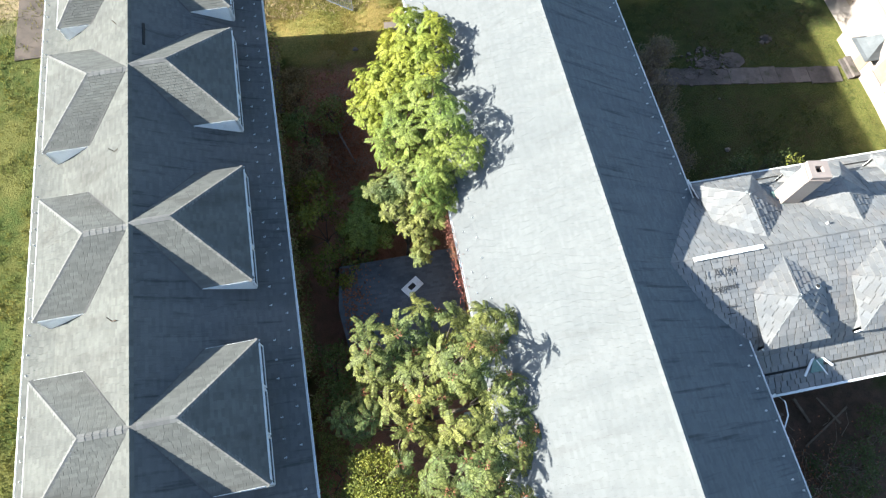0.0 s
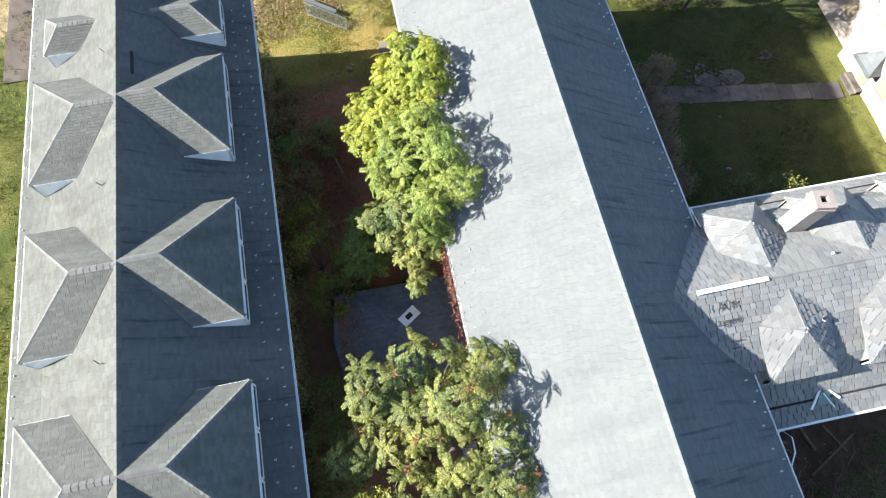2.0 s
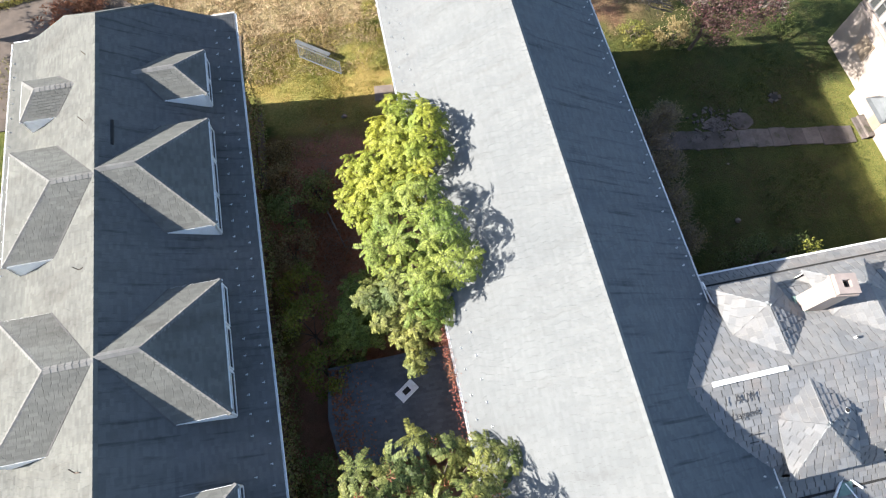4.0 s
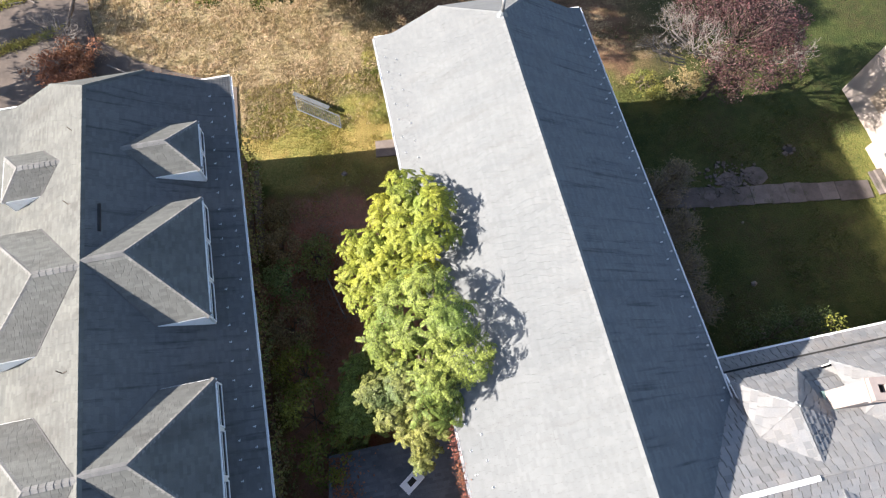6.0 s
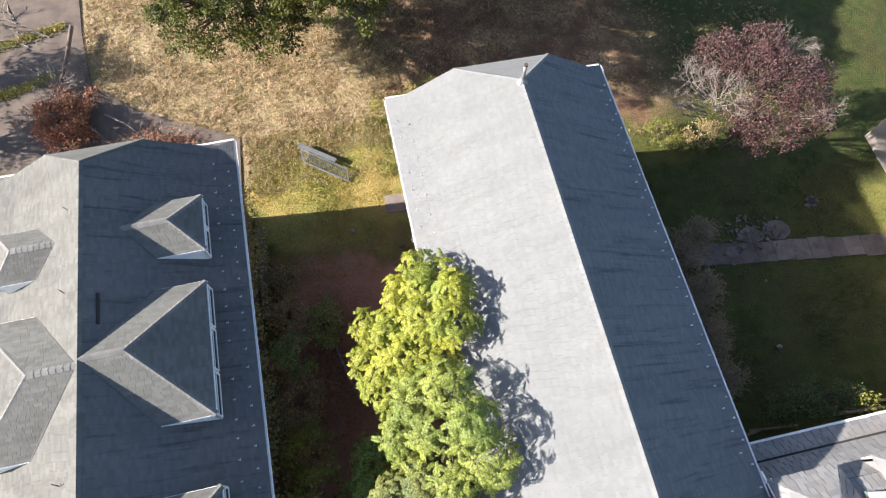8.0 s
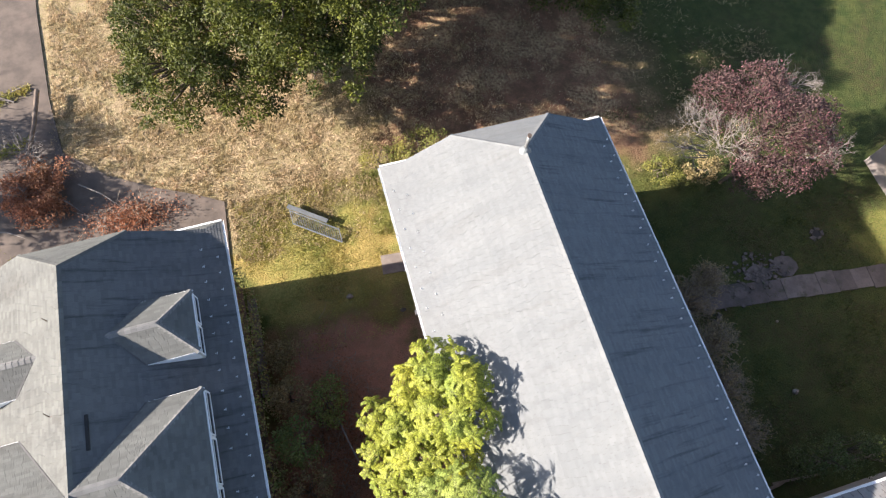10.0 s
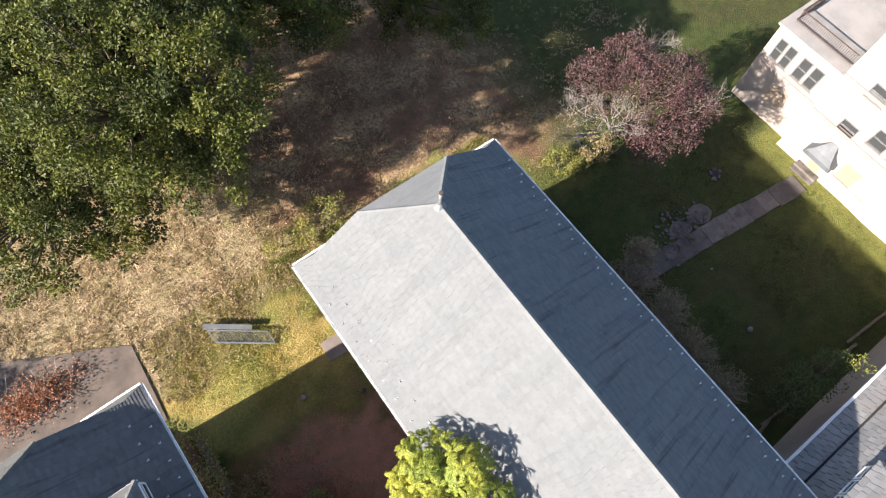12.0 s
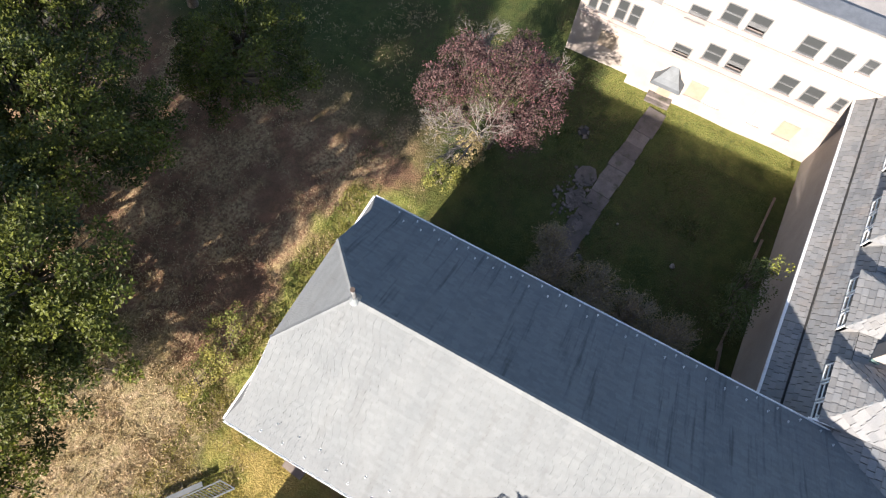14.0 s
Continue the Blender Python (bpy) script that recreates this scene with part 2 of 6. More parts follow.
M = {
    "ground": ground_mat(),
    "shingle_c": mat("grey_shingle", (0.164, 0.168, 0.164), (0.147, 0.152, 0.15), 0.9, 0.9, bump=0.4, bscale=55, rnd=0.05, stain=(0.12, 0.119, 0.113), stain_scale=1.4, stain_amt=0.38, streak=(0.2, 1.0, 0.2), spec=0.15),
    # East-slope copy: base darkened and blued for shade, algae streaks on top.
    "shingle_c_shade_algae": mat("shade_toned_algae_grey_shingle", (0.128, 0.137, 0.141), (0.112, 0.121, 0.127), 0.9, 0.9, bump=0.4, bscale=55, rnd=0.09, stain=(0.05, 0.054, 0.057), stain_scale=4.0, stain_amt=0.75, streak=(0.06, 1.0, 0.06), spec=0.15),
    "shingle_l": mat("weathered_shingle", (0.128, 0.128, 0.115), (0.105, 0.105, 0.096), 0.8, 0.9, bump=0.4, bscale=55, rnd=0.12, stain=(0.075, 0.07, 0.062), stain_scale=0.7, stain_amt=0.5, streak=(0.35, 1.0, 0.35), spec=0.15),
    # Long wing's east-slope copy: base slightly toned for shade under algae streaks.
    "shingle_l_shade_algae": mat("shade_toned_algae_shingle", (0.124, 0.122, 0.117), (0.102, 0.102, 0.099), 0.8, 0.9, bump=0.4, bscale=55, rnd=0.1, stain=(0.038, 0.04, 0.04), stain_scale=3.4, stain_amt=0.75, streak=(0.08, 1.0, 0.08), spec=0.15),
    "shingle_low": mat("dark_shingle", (0.13, 0.14, 0.15), (0.09, 0.097, 0.105), 0.8, 0.92, bump=0.4, bscale=55, rnd=0.15, spec=0.15),
    "cap": mat("pale_cap_shingle", (0.175, 0.17, 0.158), (0.145, 0.14, 0.132), 1.2, 0.9, bump=0.4, bscale=55, rnd=0.12, spec=0.15),
    "deck": mat("roof_deck", (0.10, 0.095, 0.09), (0.075, 0.072, 0.07), 1.0, 0.95),
    "slate": mat("slate", (0.19, 0.184, 0.175), (0.158, 0.161, 0.163), 0.7, 0.65, bump=0.45, bscale=22, rnd=0.15, stain=(0.21, 0.178, 0.155), stain_scale=0.6, stain_amt=0.5, spec=0.4),
    "white": mat("white_paint", (0.84, 0.84, 0.82), (0.78, 0.77, 0.75), 1.2, 0.6, bump=0.15, stain=(0.45, 0.41, 0.36), stain_scale=1.4, stain_amt=0.35),
    "stucco": mat("cream_stucco", (0.31, 0.262, 0.228), (0.27, 0.228, 0.198), 0.6, 0.9, bump=0.3, bscale=30, stain=(0.23, 0.185, 0.155), stain_scale=0.5, stain_amt=0.4),
    "band": mat("pink_stone", (0.27, 0.222, 0.198), (0.225, 0.186, 0.167), 1.4, 0.85),
    "brick": mat("red_brick", (0.14, 0.088, 0.066), (0.10, 0.064, 0.05), 2.0, 0.9, bump=0.4),
    "metal": mat("grey_metal", (0.26, 0.26, 0.255), (0.20, 0.20, 0.20), 1.5, 0.45, 0.6, bump=0.1),
    "lead": mat("lead_flashing", (0.19, 0.20, 0.205), (0.15, 0.165, 0.165), 1.6, 0.55, 0.3, bump=0.15),
    "old_lead": mat("old_lead", (0.12, 0.127, 0.132), (0.09, 0.097, 0.1), 1.6, 0.65, bump=0.2),
    "copper": mat("green_copper", (0.17, 0.26, 0.23), (0.12, 0.18, 0.165), 2.0, 0.6, 0.2),
    "rust": mat("rusty_iron", (0.075, 0.06, 0.052), (0.10, 0.065, 0.045), 4.0, 0.8, 0.3),
    # Near-black that stands for the shade inside holes and the sunken gutters.
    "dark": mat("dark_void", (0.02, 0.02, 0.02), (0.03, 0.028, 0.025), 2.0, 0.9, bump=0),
    "concrete": mat("worn_concrete", (0.135, 0.112, 0.1), (0.085, 0.072, 0.064), 1.1, 0.92, bump=0.4, rnd=0.25, stain=(0.04, 0.042, 0.022), stain_scale=1.3, stain_amt=0.85),
    "tan_concrete": mat("tan_concrete", (0.23, 0.19, 0.16), (0.17, 0.14, 0.12), 1.3, 0.92, bump=0.4, rnd=0.1, stain=(0.12, 0.10, 0.08), stain_scale=0.9),
    "asphalt": mat("old_asphalt", (0.13, 0.102, 0.081), (0.082, 0.065, 0.053), 0.8, 0.93, bump=0.4, stain=(0.16, 0.12, 0.095), stain_scale=0.5),
    "galvanised": mat("galvanised_steel", (0.62, 0.62, 0.60), (0.5, 0.5, 0.5), 3.0, 0.4, 0.2, bump=0.05),
    "leaf_bronze": leaf_mat("bronze_leaf", (0.13, 0.05, 0.055), (0.19, 0.095, 0.09), rnd=0.45),
    "leaf_vine": leaf_mat("red_vine_leaf", (0.22, 0.06, 0.055), (0.22, 0.11, 0.06)),
    "wood": mat("grey_timber", (0.20, 0.15, 0.11), (0.13, 0.095, 0.07), 3.0, 0.85, bump=0.3),
    "board": mat("plywood_board", (0.27, 0.21, 0.155), (0.23, 0.18, 0.13), 1.5, 0.8, bump=0.15),
    "bark": mat("bark", (0.16, 0.125, 0.095), (0.10, 0.08, 0.06), 6.0, 0.95, bump=0.6, bscale=18),
    "pale_bark": mat("pale_bark", (0.225, 0.195, 0.17), (0.155, 0.135, 0.118), 6.0, 0.9, bump=0.5, bscale=18),
    "twig": mat("dry_twig", (0.30, 0.24, 0.18), (0.20, 0.16, 0.12), 5.0, 0.95, bump=0.2),
    "roof_grey": mat("flat_roof_felt", (0.30, 0.275, 0.25), (0.23, 0.215, 0.20), 0.5, 0.9, stain=(0.16, 0.15, 0.14)),
    "glass": glass_mat("window_glass"),
    "ink": mat("black_paint", (0.045, 0.045, 0.05), (0.06, 0.06, 0.06), 3.0, 0.8, bump=0),
    "leaf_yellow": leaf_mat("yellow_green_leaf", (0.27, 0.265, 0.032), (0.175, 0.215, 0.036), rnd=0.55),
    "leaf_green": leaf_mat("mid_green_leaf", (0.115, 0.16, 0.034), (0.22, 0.245, 0.05), rnd=0.55),
    "leaf_ail": leaf_mat("ailanthus_leaf", (0.21, 0.205, 0.052), (0.1, 0.132, 0.045), rnd=0.6),
    "leaf_olive": leaf_mat("olive_leaf", (0.25, 0.235, 0.04), (0.155, 0.18, 0.038), rnd=0.4),
    # Second colour puts sunlit sprays into the crown as noise patches.
    "leaf_oak": leaf_mat("oak_leaf", (0.022, 0.032, 0.007), (0.096, 0.104, 0.015), through_light=0.28, rnd=0.5, scale=0.5),
    "leaf_dark": leaf_mat("dark_shrub_leaf", (0.17, 0.23, 0.075), (0.28, 0.28, 0.085)),
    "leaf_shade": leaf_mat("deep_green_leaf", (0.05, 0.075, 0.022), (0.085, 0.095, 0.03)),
    "leaf_purple": leaf_mat("purple_leaf", (0.068, 0.034, 0.033), (0.105, 0.066, 0.059), rnd=0.55),
    "leaf_rust": leaf_mat("rust_leaf", (0.31, 0.125, 0.066), (0.24, 0.115, 0.06)),
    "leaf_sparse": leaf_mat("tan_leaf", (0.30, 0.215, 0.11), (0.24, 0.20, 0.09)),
    "seed": leaf_mat("red_seed", (0.33, 0.13, 0.07), (0.26, 0.12, 0.07)),
    "straw": leaf_mat("dry_grass", (0.45, 0.335, 0.215), (0.33, 0.26, 0.13), scale=0.8),
    "verge": leaf_mat("verge_grass", (0.13, 0.155, 0.036), (0.25, 0.215, 0.055), scale=0.6),
    # Yard blades carry the shade as a darker green.
    "yard_grass": leaf_mat("shade_toned_lawn_grass", (0.055, 0.077, 0.021), (0.098, 0.103, 0.03), scale=0.6),
    "grass": leaf_mat("green_grass", (0.2, 0.22, 0.05), (0.37, 0.3, 0.09), scale=0.8),
}

# ---- building blocks ----
rng = random.Random(7)
nrng = np.random.default_rng(7)


def ground_z(x, y=0.0):
    """The land falls gently to the east."""
    s = min(max((x - 12.0) / 24.0, 0.0), 1.0)
    return -1.3 * s * (1.4 - 0.4 * s)


def obj(name, verts, faces, material, parent=None, label="", kind="", category="", group="", smooth=False):
    me = bpy.data.meshes.new(name)
    me.from_pydata([tuple(v) for v in verts], [], faces)
    me.materials.append(material)
    if smooth:
        me.polygons.foreach_set("use_smooth", [True] * len(me.polygons))
    ob = new(name, me)
    if parent:
        ob.parent = parent
    return tagged(ob, label, category, group, kind)


def shared(name, me, m, parent):
    ob = new(name, me)
    ob.parent = parent
    ob.matrix_basis = m
    return ob


def thing(name, label, category, group="", at=(0, 0, 0), turn=0.0, kind=""):
    e = new(name)
    e.empty_display_size = 0.2
    e.matrix_basis = pose(*at, 0, 0, turn)
    return tagged(e, label, category, group, kind)


class Geo:
    """Collects faces for one mesh."""

    def __init__(self):
        self.v, self.f = [], []

    def poly(self, pts):
        i = len(self.v)
        self.v += [tuple(p) for p in pts]
        self.f.append(tuple(range(i, i + len(pts))))
        return self

    def solid(self, pts, depth):
        """A flat polygon with thickness along the vector depth."""
        a = [Vector(p) for p in pts]
        b = [p + Vector(depth) for p in a]
        self.poly(a)
        self.poly(b[::-1])
        for i in range(len(a)):
            j = (i + 1) % len(a)
            self.poly([a[j], a[i], b[i], b[j]])
        return self

    def box(self, x0, x1, y0, y1, z0, z1):
        c = [(x0, y0, z0), (x1, y0, z0), (x1, y1, z0), (x0, y1, z0)]
        d = [(x, y, z1) for x, y, _ in c]
        self.poly(c[::-1]).poly(d)
        for i in range(4):
            j = (i + 1) % 4
            self.poly([c[i], c[j], d[j], d[i]])
        return self

    def tube(self, pts, radii, n=6):
        """A tapered round bar through the points."""
        rings = []
        for k, p in enumerate(pts):
            p = Vector(p)
            d = (Vector(pts[min(k + 1, len(pts) - 1)]) - Vector(pts[max(k - 1, 0)])).normalized()
            a = d.orthogonal().normalized()
            b = d.cross(a)
            r = radii[k] if isinstance(radii, (list, tuple)) else radii
            i = len(self.v)
            self.v += [tuple(p + r * (math.cos(2 * math.pi * q / n) * a + math.sin(2 * math.pi * q / n) * b)) for q in range(n)]
            rings.append(i)
        for i, j in zip(rings, rings[1:]):
            for q in range(n):
                w = (q + 1) % n
                self.f.append((i + q, i + w, j + w, j + q))
        self.f.append(tuple(rings[0] + q for q in range(n))[::-1])
        self.f.append(tuple(rings[-1] + q for q in range(n)))
        return self

    def bar(self, a, b, w, h):
        """A square bar from a to b."""
        a, b = Vector(a), Vector(b)
        d = (b - a).normalized()
        s = d.cross(Vector((0, 0, 1)))
        s = (s if s.length > 1e-3 else Vector((1, 0, 0))).normalized()
        u = s.cross(d)
        c = [s * w / 2 + u * h / 2, -s * w / 2 + u * h / 2, -s * w / 2 - u * h / 2, s * w / 2 - u * h / 2]
        return self.solid([a + p for p in c], b - a)

    def obj(self, name, material, parent=None, **k):
        return obj(name, self.v, self.f, material, parent, **k)


def clip(poly, edges):
    for (px, py), (nx, ny) in edges:
        out = []
        for i in range(len(poly)):
            a, b = poly[i], poly[(i + 1) % len(poly)]
            da, db = (a[0] - px) * nx + (a[1] - py) * ny, (b[0] - px) * nx + (b[1] - py) * ny
            if da >= 0:
                out.append(a)
            if (da >= 0) != (db >= 0):
                k = da / (da - db)
                out.append((a[0] + (b[0] - a[0]) * k, a[1] + (b[1] - a[1]) * k))
        poly = out
        if len(poly) < 3:
            return []
    return poly


def courses(geo, face, width, expose, thick, rough=0.0, bond=0.5, pieces=None, keep=None, seed=1):
    """Lays overlapping courses of shingles or slates on a flat convex roof face, cut at its edges.
    Whole pieces inside keep (a test on their place) go to pieces as poses instead, until it is full."""
    R = random.Random(seed)
    P = [Vector(p) for p in face]
    n = Vector((0, 0, 0))
    for i in range(len(P)):
        n += (P[i] - P[0]).cross(P[(i + 1) % len(P)] - P[0])
    n.normalize()
    if n.z < 0:
        P, n = P[::-1], -n
    v = (Vector((0, 0, 1)) - n * n.z).normalized()
    u = v.cross(n)
    o = P[0]
    pl = [((p - o).dot(u), (p - o).dot(v)) for p in P]
    edges = []
    for i in range(len(pl)):
        (ax, ay), (bx, by) = pl[i], pl[(i + 1) % len(pl)]
        edges.append(((ax, ay), (-(by - ay), bx - ax)))
    umin, umax, vmin, vmax = min(p[0] for p in pl), max(p[0] for p in pl), min(p[1] for p in pl), max(p[1] for p in pl)
    row = 0
    y = vmin
    while y < vmax:
        y1 = min(y + expose, vmax)
        x = umin - width * ((row * bond) % 1.0) - R.random() * width * rough
        while x < umax:
            w = width * (1 + rough * R.uniform(-0.45, 0.45))
            g = 0.003 + (0.018 if rough > 0.5 else 0.0)
            lift = thick * (1 + rough * R.uniform(-0.4, 0.6))
            dy = rough * expose * R.uniform(-0.05, 0.05)
            q = [(x + g, y + dy), (x + w - g, y + dy), (x + w - g, y1 + 0.01), (x + g, y1 + 0.01)]
            whole = all((a - p[0]) * m[0] + (b - p[1]) * m[1] >= 0 for a, b in q for p, m in edges)
            x += w
            if not whole:
                q = clip(q, edges)
                if len(q) < 3:
                    continue
            c = o + u * (sum(a for a, _ in q) / len(q)) + v * (sum(b for _, b in q) / len(q))
            if whole and pieces is not None and len(pieces) < 300 and keep and keep(c):
                pieces.append((Matrix((( *u, 0), (*v, 0), (*n, 0), (0, 0, 0, 1))).transposed(), o + u * q[0][0] + v * q[0][1], w - 2 * g, y1 + 0.01 - q[0][1], lift))
                continue
            top = [o + u * a + v * b + n * (0.012 + lift * max(0.0, 1 - (b - y) / expose * 0.9)) for a, b in q]
            low = [o + u * a + v * b + n * 0.001 for a, b in q]
            i = len(geo.v)
            k = len(q)
            geo.v += [tuple(p) for p in top] + [tuple(p) for p in low]
            geo.f.append(tuple(range(i, i + k)))
            for a in range(k):
                b = (a + 1) % k
                if q[a][1] > y1 - 0.005 and q[b][1] > y1 - 0.005:
                    continue
                geo.f.append((i + b, i + a, i + k + a, i + k + b))
        y += expose
        row += 1


def lay_pieces(name, pieces, material, parent):
    """The pieces of courses() as objects of their own, on one mesh."""
    if not pieces:
        return
    g = Geo()
    g.v = [(0, 0, 1.0), (1, 0, 1.0), (1, 1, 0.1), (0, 1, 0.1), (0, 0, 0), (1, 0, 0), (1, 1, 0), (0, 1, 0)]
    g.f = [(0, 1, 2, 3), (1, 0, 4, 5), (0, 3, 7, 4), (2, 1, 5, 6)]
    me = bpy.data.meshes.new(name)
    me.from_pydata(g.v, [], g.f)
    me.materials.append(material)
    for turn, p, w, h, lift in pieces:
        shared(name, me, Matrix.Translation(p) @ turn @ Matrix.Translation((0, 0, 0.008)) @ Matrix.Diagonal((w, h, lift + 0.006, 1)), parent)


def ridge_cap(geo, a, b, w=0.17, h=0.05, step=0.24):
    """Overlapping bent caps from a to b along a ridge or hip."""
    a, b = Vector(a), Vector(b)
    d = b - a
    L = d.length
    d.normalize()
    s = d.cross(Vector((0, 0, 1))).normalized()
    up = s.cross(d)
    k = max(1, int(L / step))
    for i in range(k):
        p, q = a + d * (L * i / k), a + d * (L * (i + 1.12) / k)
        lo, hi = 0.0, 0.018
        j = len(geo.v)
        for r, e in ((p, hi), (q, lo)):
            geo.v += [tuple(r + s * w - up * (w * 0.55 - h - e)), tuple(r + up * (h + e)), tuple(r - s * w - up * (w * 0.55 - h - e))]
        geo.f += [(j, j + 3, j + 4, j + 1), (j + 1, j + 4, j + 5, j + 2), (j, j + 1, j + 2)]

# ---- the land ----


def spread(a, b, fine, lo, hi, coarse):
    return sorted(set([round(v, 3) for v in np.arange(a, b + 1e-6, fine)] + [lo + (a - lo) * k / coarse for k in range(coarse)] + [hi + (b - hi) * k / coarse for k in range(coarse)]))


def build_ground():
    xs, ys = spread(-40, 60, 1.0, -900, 900, 8), spread(-25, 85, 1.0, -900, 900, 8)
    v, f = [], []
    for x in xs:
        for y in ys:
            h = 0.10 * noise.noise((x * 0.35, y * 0.35, 0.0)) + 0.05 * noise.noise((x * 1.1, y * 1.1, 3.0))
            if -27 < x < -5.5 and y > 35 or 17 < x < 37 and 24 < y < 30:
                h *= 0.15
            v.append((x, y, ground_z(x) + h - 0.05))
    n = len(ys)
    for i in range(len(xs) - 1):
        for j in range(n - 1):
            f.append((i * n + j, (i + 1) * n + j, (i + 1) * n + j + 1, i * n + j + 1))
    obj("ground", v, f, M["ground"], kind="structure", label="rough lawn, dry grass, leaf litter and bare earth", category="ground", smooth=True)


build_ground()

# ---- gabled wings with clipped ends ----


def height_on(profile, d):
    d = abs(d)
    for (a, za), (b, zb) in zip(profile, profile[1:]):
        if d <= b:
            return za + (zb - za) * (d - a) / (b - a)
    return profile[-1][1]


PENT = 0.33


def clipped_wing(name, label, at, turn, profile, y0, y1, hip, tile, seed, keep, east=None, shade_algae="shingle_c_shade_algae"):
    """A long wing: walls, flared roof with a half-hip on its far end, gutters and rows of snow guards. Local x is across, from the ridge."""
    th = thing(name, label, "building", at=at, turn=turn)
    half = profile[-1][0]
    dh, zh = profile[1]
    de = (east or profile)[1][0]
    ze = profile[-1][1]
    wi = half - 1.15
    zw = height_on(profile, wi) - 0.16
    we = (east or profile)[-1][0] - 1.15
    zx = height_on(east or profile, we) - 0.16
    for x0, top in ((-wi, zw), (we - 0.35, zx)):
        Geo().box(x0, x0 + 0.35, y0 + 0.65, y1 - 0.7, -2.0, top).obj("side_wall", M["brick"], th)
    pts = [(s * d, z) for s, seq, stop in ((-1, profile[::-1], wi), (1, east or profile, we)) for d, z in seq if 1.0 < d < stop]
    gable = [(-wi, -2.0), (-wi, zw)] + [(x, z - 0.2) for x, z in pts] + [(we, zx), (we, -2.0)]
    for yy, dep in ((y1 - 0.35, -0.35), (y0 + 0.3, 0.35)):
        Geo().solid([(x, yy, z) for x, z in gable], (0, dep, 0)).obj("gable_wall", M["brick"], th)
    deck, tiles, shady, pieces = Geo(), Geo(), Geo(), []
    for s in (-1, 1):
        side = east if east and s > 0 else profile
        for k, ((a, za), (b, zb)) in enumerate(zip(side, side[1:])):
            ya = y1 - hip * max(0.0, 1 - a / side[1][0])
            yb = y1 - hip * max(0.0, 1 - b / side[1][0])
            if k == len(side) - 2:
                yb += PENT
            face = [(s * a, y0, za), (s * b, y0, zb), (s * b, yb, zb), (s * a, ya, za)]
            deck.solid(face if s < 0 else face[::-1], (0, 0, -0.14))
            # The east side is laid in the shade-toned copy of the shingle.
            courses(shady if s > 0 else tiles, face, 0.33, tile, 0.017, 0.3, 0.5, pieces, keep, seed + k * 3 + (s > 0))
    face = [(0, y1 - hip, profile[0][1]), (-dh, y1, zh), (de, y1, zh)]
    deck.solid(face, (0, 0, -0.14))
    courses(tiles, face, 0.33, tile, 0.011, 0.3, 0.5, seed=seed + 50)
    roof = tiles.obj("roof", M["shingle_c"], th, label="roof of weathered asphalt shingles", kind="stuff")
    deck.obj("roof_deck", M["deck"], roof)
    shade_roof = shady.obj("roof_slope", M[shade_algae], th, label="roof slope in shade-toned shingle streaked with dark algae", kind="stuff")
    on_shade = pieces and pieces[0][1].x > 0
    lay_pieces("shingle", pieces, M[shade_algae if on_shade else "shingle_c"], shade_roof if on_shade else roof)
    cap = Geo()
    ridge_cap(cap, (0, y0, profile[0][1]), (0, y1 - hip, profile[0][1]), 0.15, 0.03)
    for s in (-1, 1):
        ridge_cap(cap, (de if s > 0 else -dh, y1, zh), (0, y1 - hip, profile[0][1]), 0.12, 0.03)
    cap.obj("ridge_cap", M["shingle_c"], roof, kind="stuff")
    # the eaves turn the corner on to the gable as a short pent roof
    for s in (-1, 1):
        side = east if east and s > 0 else profile
        (a, za), (b, zb) = side[-2:]
        pent, inner = Geo(), side[2][0] - 1.0
        face = [(s * a, y1, za), (s * b, y1 + PENT, zb), (s * inner, y1 + PENT, zb), (s * inner, y1, za)]
        courses(pent, face if s > 0 else face[::-1], 0.33, tile, 0.011, 0.3, 0.5, seed=seed + 70 + s)
        pent.solid(face if s > 0 else face[::-1], (0, -0.02, -0.06))
        pent.obj("pent_return", M["shingle_c"], roof, label="short pent roof across the gable corner", kind="stuff")
        g = Geo().bar((s * b, y1 + PENT + 0.05, zb - 0.05), (s * inner, y1 + PENT + 0.05, zb - 0.05), 0.12, 0.1)
        for x in np.arange(inner + 0.3, b, 0.9):
            g.box(min(s * x, s * x + 0.03), max(s * x, s * x + 0.03), y1 + PENT - 0.03, y1 + PENT + 0.13, zb - 0.012, zb + 0.008)
        g.obj("gutter", M["white"], th, label="white metal gutter")
    verge = Geo()
    for s in (-1, 1):
        side = east if east and s > 0 else profile
        for (a, za), (b, zb) in zip(side[1:-1], side[2:-1]):
            verge.bar((s * a, y1 - 0.01, za - 0.07), (s * b, y1 - 0.01, zb - 0.07), 0.035, 0.14)
    verge.bar((-dh, y1 - 0.01, zh - 0.07), (de, y1 - 0.01, zh - 0.07), 0.05, 0.15)
    verge.obj("verge_board", M["white"], th, label="pale painted verge board")
    for s in (-1, 1):
        g = Geo()
        reach, ze = (east if east and s > 0 else profile)[-1]
        x = s * (reach + 0.05)
        g.solid([(x - 0.045, y0, ze - 0.10), (x + 0.045, y0, ze - 0.10), (x + 0.055, y0, ze + 0.0), (x + 0.035, y0, ze + 0.0), (x + 0.03, y0, ze - 0.085), (x - 0.03, y0, ze - 0.085), (x - 0.035, y0, ze), (x - 0.055, y0, ze)], (0, y1 + PENT - y0, 0))
        for yy in np.arange(y0 + 0.5, y1, 0.9):
            g.box(x - 0.08, x + 0.08, yy, yy + 0.03, ze - 0.012, ze + 0.006)
        g.obj("gutter", M["white"], th, label="white metal gutter")
    return th, roof, pieces


